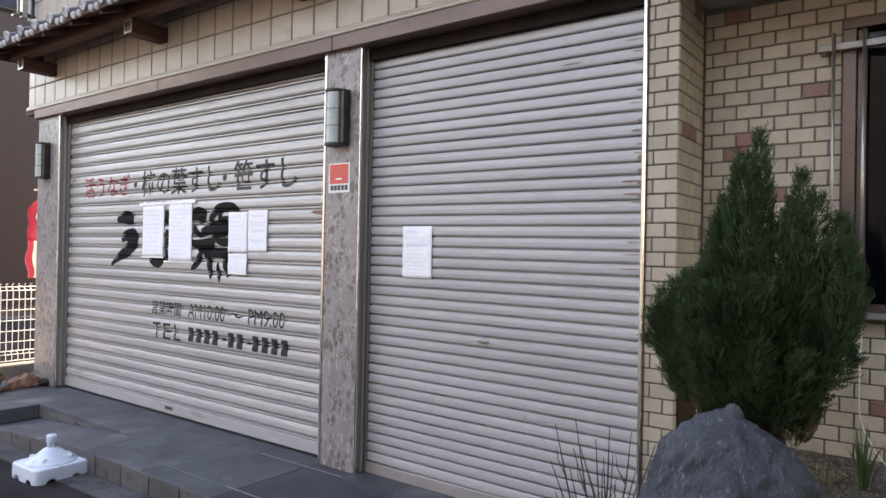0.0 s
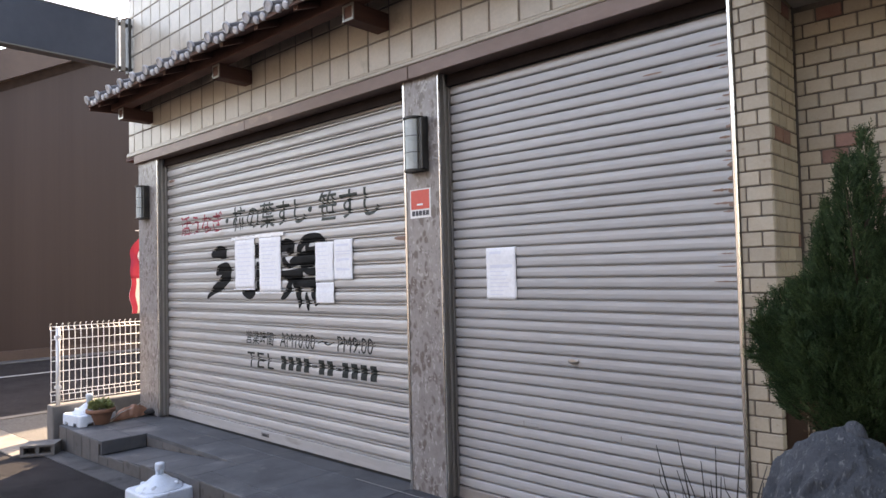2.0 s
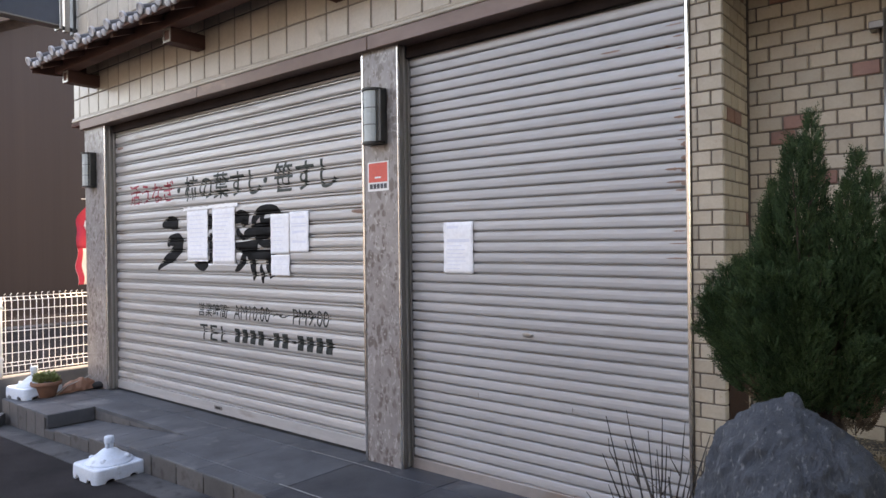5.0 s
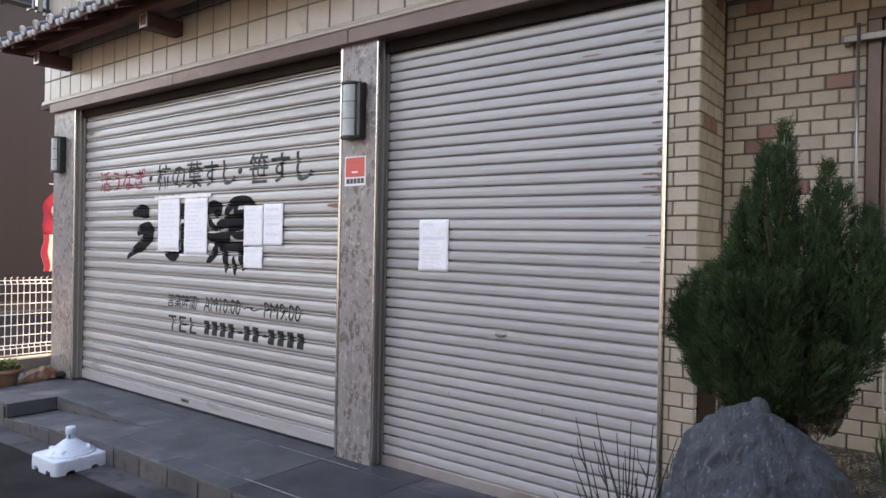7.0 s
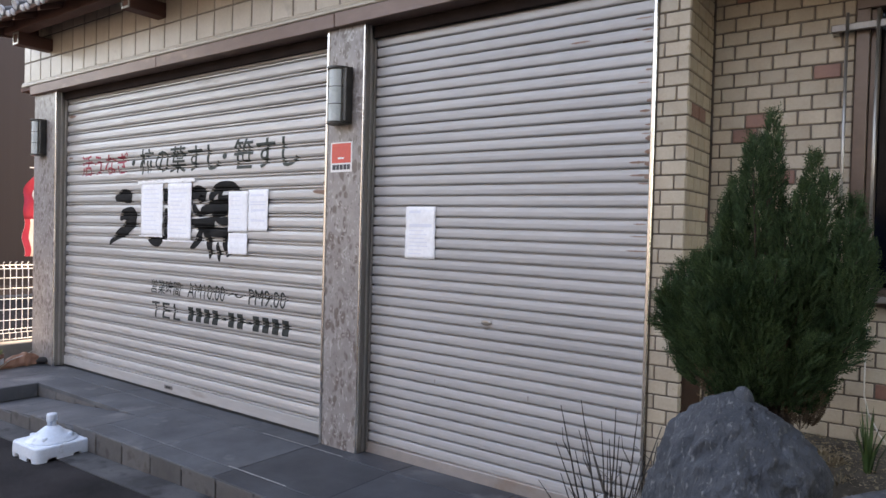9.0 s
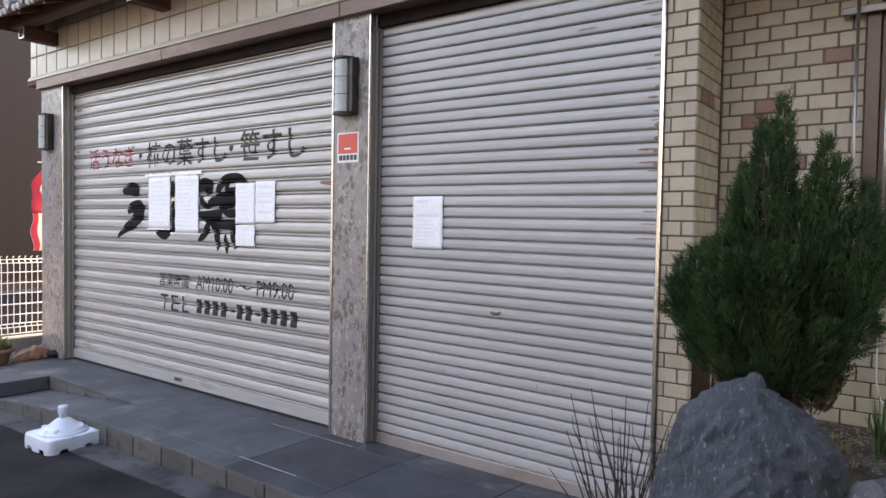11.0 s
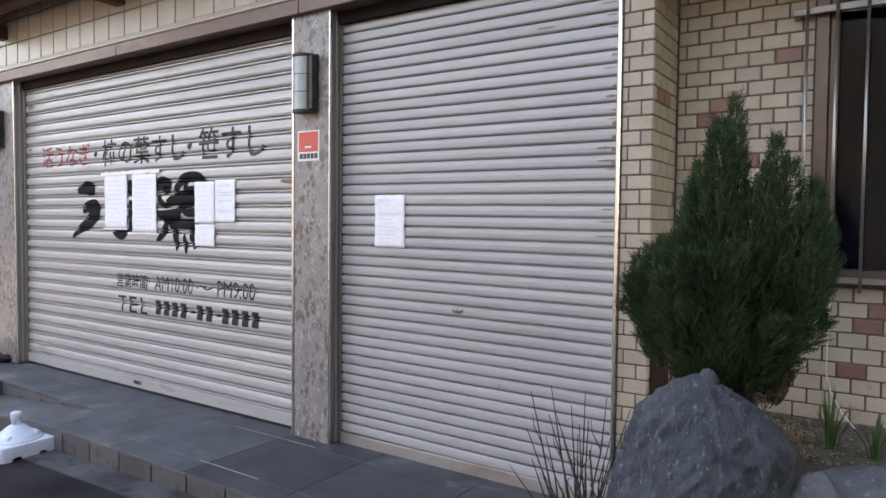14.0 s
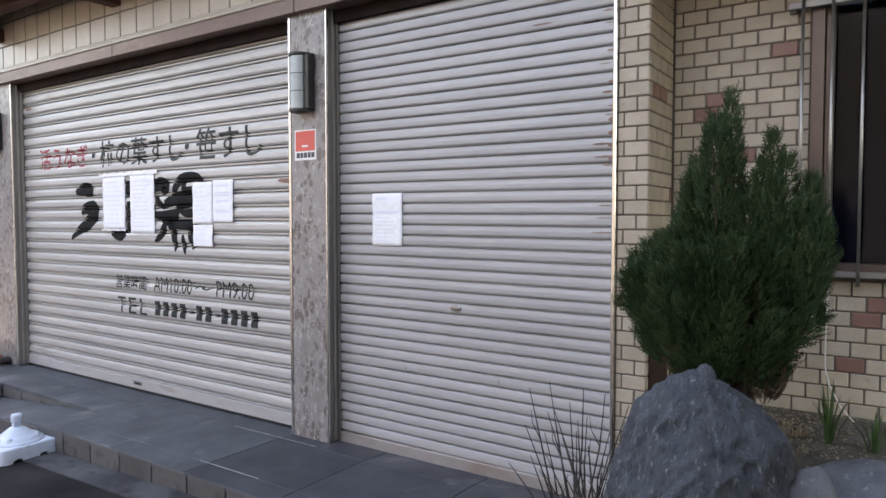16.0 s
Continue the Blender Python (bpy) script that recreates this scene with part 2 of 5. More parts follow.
# ---- mesh helpers ----
def bx(bm, a, b, bevel=0.0):
    vs = [bm.verts.new((x, y, z)) for x in (a[0], b[0]) for y in (a[1], b[1]) for z in (a[2], b[2])]
    fs = [bm.faces.new([vs[i] for i in q]) for q in
          ((0, 1, 3, 2), (4, 6, 7, 5), (0, 4, 5, 1), (2, 3, 7, 6), (0, 2, 6, 4), (1, 5, 7, 3))]
    if bevel:
        es = list({e for f in fs for e in f.edges})
        bmesh.ops.bevel(bm, geom=es, offset=bevel, segments=1, affect="EDGES")


def tube(bm, pts, radii, seg=8, caps=True):
    pts = [Vector(p) for p in pts]
    if not hasattr(radii, "__len__"):
        radii = [radii] * len(pts)
    rings = []
    for i, p in enumerate(pts):
        d = (pts[min(i + 1, len(pts) - 1)] - pts[max(i - 1, 0)]).normalized()
        up = Vector((0, 0, 1)) if abs(d.z) < .9 else Vector((1, 0, 0))
        u = d.cross(up).normalized()
        v = d.cross(u)
        rings.append([bm.verts.new(p + radii[i] * (math.cos(a) * u + math.sin(a) * v))
                      for a in (2 * math.pi * k / seg for k in range(seg))])
    for r0, r1 in zip(rings, rings[1:]):
        for k in range(seg):
            bm.faces.new((r0[k], r0[(k + 1) % seg], r1[(k + 1) % seg], r1[k]))
    if caps:
        bm.faces.new(rings[0][::-1])
        bm.faces.new(rings[-1])


def lathe(bm, prof, c=(0, 0, 0), seg=28, squash=None):
    rings = []
    for r, z in prof:
        ring = []
        for k in range(seg):
            a = 2 * math.pi * k / seg
            q = squash(a, r) if squash else r
            ring.append(bm.verts.new((c[0] + q * math.cos(a), c[1] + q * math.sin(a), c[2] + z)))
        rings.append(ring)
    for r0, r1 in zip(rings, rings[1:]):
        for k in range(seg):
            bm.faces.new((r0[k], r0[(k + 1) % seg], r1[(k + 1) % seg], r1[k]))
    bm.faces.new(rings[0][::-1])
    bm.faces.new(rings[-1])


def part(name, bm, material, parent=None, label="", smooth=False):
    bmesh.ops.recalc_face_normals(bm, faces=bm.faces)
    me = bpy.data.meshes.new(name)
    bm.to_mesh(me)
    bm.free()
    me.materials.append(material)
    if smooth:
        for p in me.polygons:
            p.use_smooth = True
    ob = new(name, me)
    ob.parent = parent
    if label:
        ob["label"] = label
    return ob


def one_box(name, a, b, material, parent=None, label="", bevel=0.003):
    bm = bmesh.new()
    bx(bm, a, b, bevel)
    return part(name, bm, material, parent, label)


def thing(name, loc, label, category, group="", kind=""):
    ob = new(name)
    ob.location = loc
    return tagged(ob, label, category, group, kind)


PIECES = {}


def piece(name, size, material, parent, at, bevel=.003, jitter=0.0):
    """A small box with worn edges; alike pieces share a mesh."""
    key = (name, material.name) + tuple(round(s, 4) for s in size)
    if key not in PIECES:
        bm = bmesh.new()
        h = [s / 2 for s in size]
        bx(bm, [-v for v in h], h, min(bevel, min(h) * .6))
        bmesh.ops.recalc_face_normals(bm, faces=bm.faces)
        me = bpy.data.meshes.new(name)
        bm.to_mesh(me)
        bm.free()
        me.materials.append(material)
        PIECES[key] = me
    ob = new(name, PIECES[key])
    ob.parent = parent
    ob.location = at
    if jitter:
        ob.rotation_euler = [random.uniform(-jitter, jitter) for _ in range(3)]
    return ob


def ground_z(x):
    return -0.10 + 0.028 * max(min(x, 2.0), -6.0)


def wall_sheet(name, boxes, material, label, category="wall"):
    bm = bmesh.new()
    for a, b in boxes:
        bx(bm, a, b)
    ob = part(name, bm, material)
    return tagged(ob, label, category, kind="structure")


# ---- ground ----
def make_ground():
    xs = [-400, -60, -20, -13, -9] + [-6 + .5 * i for i in range(25)] + [10, 30, 400]
    ys = [-400, -40, -10] + [-5 + .5 * i for i in range(17)] + [8, 30, 400]
    bm = bmesh.new()
    grid = [[bm.verts.new((x, y, ground_z(x))) for y in ys] for x in xs]
    for a, b in zip(grid, grid[1:]):
        for j in range(len(ys) - 1):
            bm.faces.new((a[j], b[j], b[j + 1], a[j + 1]))
    tagged(part("ground", bm, M_ASPHALT), "dark worn asphalt forecourt and street", "ground", kind="structure")


def ground_strip(name, x0, x1, y0, y1, h, material, label, kind="structure", n=12):
    """A thin slab that follows the slope of the ground."""
    bm = bmesh.new()
    rows = []
    for i in range(n + 1):
        x = x0 + (x1 - x0) * i / n
        z = ground_z(x)
        rows.append([bm.verts.new((x, y, zz)) for y, zz in ((y0, z - .02), (y0, z + h), (y1, z + h), (y1, z - .02))])
    for a, b in zip(rows, rows[1:]):
        for k in range(3):
            bm.faces.new((a[k], b[k], b[k + 1], a[k + 1]))
    bm.faces.new(rows[0])
    bm.faces.new(rows[-1][::-1])
    return tagged(part(name, bm, material), label, "pavement", kind=kind)


make_ground()
ground_strip("pavement", -4.16, 1.5, -1.06, -.875, .006, M_EDGE, "stained grey concrete edging along the entrance platform")
ground_strip("pavement", -6.4, -4.41, -.93, 3.0, .012, M_GRAVEL, "pale gravel strip beside the boundary wall")
ground_strip("pavement", -6.4, -4.17, -1.24, -.932, .010, M_LIGHTCONC, "pale sunlit concrete edging beside the gravel")
ground_strip("road_line", -6.62, -6.47, -30, 40, .010, M_LIGHTCONC, "pale concrete gutter along the street")
ground_strip("road_line", -10.75, -10.63, -30, 40, .006, M_WHITEPEN, "worn white painted road line")
# The dark paver colour stands for the shade on this kerb.
ground_strip("pavement", -13.28, -12.9, -30, 40, .02, M_PAVER, "concrete kerb along the brown building, coloured dark for its shade")

# ---- entrance platform ----
FRONT = -.87
RAMP0, RAMP1, RAMPY = -3.16, -1.62, -.50


def ramp_z(x):
    return -.115 * (RAMP1 - x) / (RAMP1 - RAMP0)


bm = bmesh.new()
for a, b in (((-4.16, FRONT + .02, -.5), (RAMP0 - .01, .3, -.034)), ((RAMP0 - .01, RAMPY + .012, -.5), (RAMP1, .3, -.034)),
             ((RAMP1, FRONT + .02, -.5), (1.80, .3, -.034))):
    bx(bm, a, b)
v = [bm.verts.new(p) for p in ((RAMP0, FRONT + .02, ramp_z(RAMP0) - .008), (RAMP0, RAMPY + .01, ramp_z(RAMP0) - .008),
                               (RAMP1, RAMPY + .01, -.009), (RAMP1, FRONT + .02, -.009))]
bm.faces.new(v)
platform = tagged(part("platform", bm, M_JOINT), "raised entrance platform of dark slate pavers with a sunken ramp", "platform", kind="structure")


def paver(x0, x1, y0, y1):
    g = .0018
    back = y1 > -.01  # the row by the shutters falls slightly inwards
    # Pavers right of x = -.45 take the darker copy of the colour.
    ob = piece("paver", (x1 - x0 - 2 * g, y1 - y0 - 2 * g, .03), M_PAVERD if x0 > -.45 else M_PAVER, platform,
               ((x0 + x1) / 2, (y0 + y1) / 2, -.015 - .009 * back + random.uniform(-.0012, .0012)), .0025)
    if back:
        ob.rotation_euler = (-math.atan2(.018, y1 - y0), 0, 0)


def pave(x0, x1, ys, w=.306):
    n = max(1, round((x1 - x0) / w))
    for i in range(n):
        for y0, y1 in zip(ys, ys[1:]):
            paver(x0 + (x1 - x0) * i / n, x0 + (x1 - x0) * (i + 1) / n, y0, y1)


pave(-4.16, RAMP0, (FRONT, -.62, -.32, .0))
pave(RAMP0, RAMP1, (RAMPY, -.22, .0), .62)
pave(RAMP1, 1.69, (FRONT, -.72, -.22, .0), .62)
for i in range(5):  # pavers of the ramp
    x0, x1 = RAMP0 + (RAMP1 - RAMP0) * i / 5, RAMP0 + (RAMP1 - RAMP0) * (i + 1) / 5
    bm = bmesh.new()
    c = [(x0 + .003, FRONT + .004), (x1 - .003, FRONT + .004), (x1 - .003, RAMPY + .008), (x0 + .003, RAMPY + .008)]
    top = [bm.verts.new((x, y, ramp_z(x))) for x, y in c]
    low = [bm.verts.new((x, y, ramp_z(x) - .03)) for x, y in c]
    bm.faces.new(top)
    for k in range(4):
        bm.faces.new((top[k], low[k], low[(k + 1) % 4], top[(k + 1) % 4]))
    part("paver", bm, M_PAVER, platform)
    xm = (x0 + x1) / 2
    h = max(.012, -ramp_z(xm))
    piece("riser_tile", (x1 - x0 - .006, .02, h), M_RISER, platform, (xm, RAMPY + .012, -h / 2 - .002), .002)
piece("riser_tile", (.02, RAMPY - FRONT - .006, .105), M_PAVER, platform, (RAMP0 - .006, (RAMPY + FRONT) / 2, -.055), .002)
x = -4.16
while x < 1.66:  # front riser
    w = .19 if x < RAMP0 - .05 else .306
    x1 = min(x + w, 1.69)
    xm = (x + x1) / 2
    top = ramp_z(xm) if RAMP0 < xm < RAMP1 else 0.0
    bot = ground_z(xm) - .03
    piece("riser_tile", (x1 - x - .011, .024, top - bot - .004), M_RISER, platform, (xm, FRONT + .012, (top + bot) / 2 - .003), .003)
    x = x1
for k in range(3):  # left end of the platform
    piece("riser_tile", (.024, .27, .22), M_RISER, platform, (-4.165, -.72 + k * .28, -.118), .003)

# worn white marking on the pavers
tagged(one_box("floor_marking", (-.36, -.722, .0035), (.10, -.714, .0045), M_WHITEPEN, bevel=0), "thin worn white line marked on the pavers", "marking", kind="structure")
tagged(one_box("floor_marking", (-.70, -.215, .0035), (.0, -.209, .0045), M_WHITEPEN, bevel=0), "thin worn white line marked on the pavers", "marking", kind="structure")

# ---- pillars, shutters, lintel ----
SH_TOP = 2.52


def pillar(x0, x1, label, trims=(0, 1)):
    p = thing("pillar", ((x0 + x1) / 2, -.05, 0), label, "pillar", "shopfront pillars", "structure")
    M = Matrix.Translation((-(x0 + x1) / 2, .05, 0))

    def add(name, a, b, m, bev=.002, lab=""):
        bm = bmesh.new()
        bx(bm, a, b, bev)
        bm.transform(M)
        part(name, bm, m, p, lab)
    add("marble_face", (x0 + .022, -.100, -.01), (x1 - .014, .06, 2.52), M_MARBLE)
    for k, (a, b) in enumerate(((x0, x0 + .021), (x1 - .013, x1))):
        if k in trims:
            add("steel_trim", (a, -.104, -.01), (b, -.088, 2.515), M_STEEL, .003, "polished steel corner trim")
        else:
            add("edge_stone", (a, -.100, -.01), (b, -.088, 2.515), M_MARBLE, .002)
        add("jamb", (a, -.087, -.01), (b, .06, 2.515), M_RAIL, .001)
    for y in (-.060, -.022):
        add("guide_rail", (x1 + .0005, y, -.005), (x1 + .008, y + .016, 2.51), M_ALU, .001, "grey shutter guide rail")
    return p


pillar(-.312, .0, "brown veined marble pillar with polished steel edges between shutters")
pillar(-4.235, -3.80, "brown veined marble corner pillar with a polished steel edge", (1,))


def slat_profile(kind, u):
    """How far a slat stands proud at the share u of its height."""
    pts = PROFILE[kind]
    for (ua, da), (ub, db) in zip(pts, pts[1:]):
        if ua <= u <= ub:
            return da + (db - da) * (u - ua) / (ub - ua)
    return -.006


def hang(z):
    """How far the wide slats have settled at a height: lower at the foot, drawn up a little under the lintel."""
    return -.019 * min(1, max(0.0, (1.0 - z) / .7)) + .006 * max(0.0, (z - 2.1) / .3)


PROFILE = {"narrow": [(0, -.009), (.046, -.009), (.068, .008), (.13, .0125), (.24, .0150), (.55, .0160), (.86, .0140), (.935, .009), (.952, -.009), (1, -.009)],
           "wide": [(0, -.011), (.032, -.011), (.044, .006), (.07, .0105), (.145, .0105), (.172, .006), (.184, -.011), (.236, -.011), (.248, .007), (.29, .0125),
                    (.42, .0165), (.70, .0165), (.90, .0125), (.955, .007), (.967, -.011), (1, -.011)]}
US = {k: [u for u, _ in v] for k, v in PROFILE.items()}


def shutter(kind, x0, x1, z0, z1, pitch, material, label, lean=0.0, sag=None):
    s = thing("roller_shutter", ((x0 + x1) / 2, 0, 0), label, "roller shutter", "shop shutters")
    xc = (x0 + x1) / 2
    n = int(math.ceil((z1 - z0) / pitch))
    bm = bmesh.new()
    nx = 24
    rows = []
    for u in US[kind]:
        rows.append([bm.verts.new((x0 - xc + (x1 - x0) * i / nx, .0155 - slat_profile(kind, u) + .0007 * math.sin(i * 1.7),
                                   u * pitch - lean * (x0 + (x1 - x0) * i / nx))) for i in range(nx + 1)])
    for a, b in zip(rows, rows[1:]):
        for i in range(nx):
            bm.faces.new((a[i], a[i + 1], b[i + 1], b[i]))
    bmesh.ops.recalc_face_normals(bm, faces=bm.faces)
    me = bpy.data.meshes.new("slat")
    bm.to_mesh(me)
    bm.free()
    if sum(p.normal.y for p in me.polygons) > 0:
        me.flip_normals()
    me.materials.append(material)
    for k in range(n):
        ob = new("slat", me)
        ob.parent = s
        za, zb = z0 + k * pitch, z0 + (k + 1) * pitch
        if sag:
            za, zb = za + sag(za), zb + sag(zb)
        ob.location = (0, random.uniform(-.0006, .0006), za)
        ob.scale.z = (zb - za) / pitch
    bm = bmesh.new()
    bx(bm, (x0 - xc, .032, .0), (x1 - xc, .05, z1))
    part("backing", bm, M_RAIL, s)
    return s


shut_r = shutter("narrow", -.012, 1.69, .046, SH_TOP, .05845, M_SHUT_R, "closed narrow-slat grey roller shutter with rust streaks", .0067)
shut_l = shutter("wide", -3.81, -.30, .098, SH_TOP, .0917, M_SHUT_L, "closed wide-slat grey roller shutter with painted lettering", 0.0, hang)


def local(parent, bm):
    bm.transform(Matrix.Translation(-parent.location))
    return bm


def sub_box(name, parent, a, b, m, lab="", bev=.002):
    bm = bmesh.new()
    bx(bm, a, b, bev)
    return part(name, local(parent, bm), m, parent, lab)


sub_box("bottom_bar", shut_r, (-.012, -.012, -.026), (1.69, .02, .044), M_PLATE, "galvanised bottom bar with a tan reflection painted into its colour")
sub_box("bottom_lip", shut_r, (-.012, -.022, -.030), (1.69, -.0125, -.018), M_RAIL)
sub_box("bottom_bar", shut_l, (-3.81, -.008, .002), (-.30, .02, .080), M_SHUT_L)
sub_box("rubber_seal", shut_l, (-3.81, -.004, -.02), (-.30, .015, .005), M_BLACK)
bm = bmesh.new()  # lift slot of the left shutter
bx(bm, (-2.135, -.0125, .030), (-2.03, -.0085, .060), .004)
plate = part("lift_slot_plate", local(shut_l, bm), M_RAIL, shut_l, "steel plate round the lift slot")
sub_box("lift_slot", shut_l, (-2.115, -.0145, .037), (-2.05, -.0128, .053), M_BLACK, "dark lift slot", .001).parent = plate
for xs, zs in ((.53, .487), (1.115, .487)):
    sub_box("pull_slot", shut_r, (xs - .045, -.0022, zs - .020), (xs + .045, .003, zs + .002), M_SHUT_R, "recessed pull slot in the slat")
    sub_box("pull_lip", shut_r, (xs - .045, -.0032, zs - .021), (xs - .040, -.0023, zs + .002), M_RAIL, "", 0)
bm = bmesh.new()  # lock
lathe(bm, [(.028, 0), (.028, .006), (.020, .010), (.008, .011)], seg=20)
bm.transform(Matrix.Translation((.815, -.001, .836)) @ Matrix.Rotation(radians(90), 4, "X") @ Matrix.Diagonal((1.15, .55, 1, 1)))
lock = part("lock", local(shut_r, bm), M_ALU, shut_r, "small oval lock plate")
sub_box("keyhole", shut_r, (.812, -.0115, .834), (.818, -.0115, .838), M_BLACK, "", 0).parent = lock


def rust(parent, kind, z0, pitch, spots, mat_=M_RUST):
    for xs, zs, w, h in spots:
        k = math.floor((zs - z0) / pitch)
        bm = bmesh.new()
        n, rows = 14, []
        for i in range(n + 1):
            t = i / n
            half = h * math.sin(math.pi * min(1, max(0, t * .9 + .06))) ** .7 * (.6 + .5 * noise.noise((xs * 9 + i * .8, zs * 7, 0)))
            col = []
            for j in range(5):
                z = zs + half * (j / 2 - 1)
                u = min(.99, max(.01, (z - z0) / pitch - k))
                zz = z0 + (k + u) * pitch
                zz += hang(zz) if kind == "wide" else -.0067 * xs
                col.append(bm.verts.new((xs + w * (t - .5), .0155 - slat_profile(kind, u) - .0014, zz)))
            rows.append(col)
        for a, b in zip(rows, rows[1:]):
            for j in range(4):
                bm.faces.new((a[j], b[j], b[j + 1], a[j + 1]))
        bmesh.ops.remove_doubles(bm, verts=bm.verts, dist=1e-6)
        part("rust_streak", local(parent, bm), mat_, parent, "brown rust streak")


spots = [(1.30, 2.235, .10, .007), (1.56, 2.21, .12, .007)]
for k in range(22):
    z = 2.30 - k * .058 + random.uniform(-.015, .015)
    if random.random() < (.85 if z > 1.5 else .35):
        w = random.uniform(.03, .11)
        spots.append((1.672 - w / 2 - random.uniform(0, .03), z, w, random.uniform(.004, .010)))
for z in (1.585, 1.645, 1.70, 1.76, 1.93):
    spots.append((1.655, z, .05, .018))
rust(shut_r, "narrow", .046, .05845, spots)
rust(shut_l, "wide", .098, .0917, [(-.42, 1.545, .20, .032), (-.38, 1.60, .10, .014), (-3.70, 2.275, .12, .022), (-3.72, 1.90, .07, .014), (-.36, 2.20, .08, .010), (-3.74, 1.47, .08, .010), (-1.35, 1.02, .05, .008)])

lintel = thing("lintel", (-1.2, -.07, 2.56), "brown metal-clad lintel above both roller shutters", "lintel", kind="structure")
for a, b in ((-4.25, -2.12), (-2.116, -.222), (-.218, 1.69)):
    sub_box("cladding", lintel, (a, -.140, 2.502), (b, .05, 2.588), M_LINTEL, "", .004)
sub_box("ledge", lintel, (-4.42, -.146, 2.5895), (1.69, -.02, 2.616), M_CREAM, "cream moulded ledge", .006)
sub_box("upper_ledge", lintel, (-4.42, -.138, 2.617), (1.69, -.02, 2.6315), M_CREAM, "", .004)
sub_box("header", lintel, (-4.2, .055, 2.44), (1.69, .10, 2.500), M_BLACK, "dark shutter box header")
# Dark strips in place of the shade below the lintel.
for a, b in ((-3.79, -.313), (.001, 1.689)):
    sub_box("slot_board", lintel, (a, -.034, 2.432), (b, -.006, 2.5015), M_SHADESTRIP, "dark strip painting the shade below the lintel", .002)
sub_box("end_cap", lintel, (-4.45, -.135, 2.552), (-4.252, -.02, 2.588), M_WOOD)

# ---- tiled wall above ----
TILE = .2045
wall_up = wall_sheet("wall_facade", [((-4.43, -.112, 2.632), (1.70, .30, 7.2)), ((1.85, -.40, 2.47), (6.5, .25, 7.2)), ((1.70, -.112, 2.632), (1.849, .30, 7.2))], M_GROUT,
                     "cream tiled shop facade above the shutters")
wall_sheet("wall_side", [((-4.43, .302, -.4), (-4.20, 9, 7.2)), ((-4.20, 8.8, -.4), (6.5, 9, 7.2)), ((6.3, .45, -.4), (6.5, 8.8, 7.2)),
                         ((-4.20, -.02, -.4), (-3.82, .30, 2.60))], M_CREAM, "cream side and rear walls of the shop building")
tagged(one_box("roof", (-4.43, .302, 7.201), (6.5, 9, 7.3), M_CONC), "flat concrete roof of the shop", "roof", kind="structure")
tagged(one_box("floor", (-4.2, .31, -.12), (6.3, 8.8, -.02), M_CONC), "plain floor inside the shop", "floor", kind="structure")
tagged(one_box("ceiling", (-4.2, .46, 2.9), (6.3, 8.8, 3.0), M_ROOMSHADE), "dim ceiling inside the shop", "ceiling", kind="structure")

# Added walls, not known to exist: they keep the view through the panes dark.
wall_sheet("wall_inner", [((2.0, 1.3, -.02), (5.0, 1.4, 2.9)), ((2.0, .46, -.02), (2.1, 1.3, 2.9)), ((4.9, .46, -.02), (5.0, 1.3, 2.9))], M_ROOMSHADE, "unseen dark walls added to keep the room behind the window dim")

# plain walls that close the street; added out of view to block sky light
wall_sheet("wall_opposite", [((-30, -15.2, -.4), (30, -15, 6.2))], M_OPP, "plain unseen wall added across the street to block low sky light")
wall_sheet("wall_neighbour", [((4.05, -11, -.4), (4.25, -1.0, 7.0))], M_OPP, "plain unseen wall added to keep sky light off the right side")

# ---- brick corner: pillar and recessed wall ----
PITCH, BW = .0631, .106
WY = .26
wall_back = wall_sheet("wall_recess", [((1.84, WY + .007, -.2), (2.41, .45, 2.47)), ((2.41, WY + .007, -.2), (4.2, .45, 1.075)),
                                       ((2.41, WY + .007, 2.30), (4.2, .45, 2.47)), ((4.2, WY + .007, -.2), (6.3, .45, 2.47))],
                       M_MORTAR, "buff brick-tiled wall with scattered maroon bricks, set back")
wall_pil = wall_sheet("wall_corner_pier", [((1.7085, -.093, -.2), (1.840, WY + .006, 2.62))], M_MORTAR, "buff brick-tiled pier beside the shutter")
sub = thing("shutter_trim", (1.70, -.09, 0), "polished steel trim strip beside the shutter", "trim", kind="structure")
sub_box("steel_strip", sub, (1.690, -.116, -.01), (1.708, -.06, 2.62), M_STEEL, "", .004)
sub_box("rail_back", sub, (1.691, -.059, -.01), (1.708, .05, 2.62), M_RAIL, "", .001)
tagged(one_box("soffit", (1.85, -.40, 2.455), (6.3, WY + .005, 2.469), M_SOFFIT), "grey board soffit over the recess", "soffit", kind="structure")

# ---- pent roof over the lintel ----
eave = thing("pent_roof", (-1.3, -.3, 3.0), "small tiled pent roof on dark wooden brackets", "roof")


def eave_beam(x):
    bm = bmesh.new()
    bx(bm, (x - .055, -.40, 2.865), (x + .055, -.113, 2.975), .004)
    b = part("bracket_beam", local(eave, bm), M_WOOD, eave, "dark wooden bracket beam")
    bm = bmesh.new()
    for a, c in (((x - .052, -.406, 2.868), (x + .052, -.4005, 2.882)), ((x - .052, -.406, 2.958), (x + .052, -.4005, 2.972)),
                 ((x - .052, -.406, 2.882), (x - .038, -.4005, 2.958)), ((x + .038, -.406, 2.882), (x + .052, -.4005, 2.958))):
        bx(bm, a, c)
    part("end_plate", local(eave, bm), M_ALU, b, "pale metal end plate")


for x in (-3.90, -2.08, -.46, 1.25):
    eave_beam(x)
sub_box("purlin", eave, (-4.10, -.42, 2.977), (1.85, -.31, 3.075), M_WOOD, "dark wooden purlin", .006)
bm = bmesh.new()
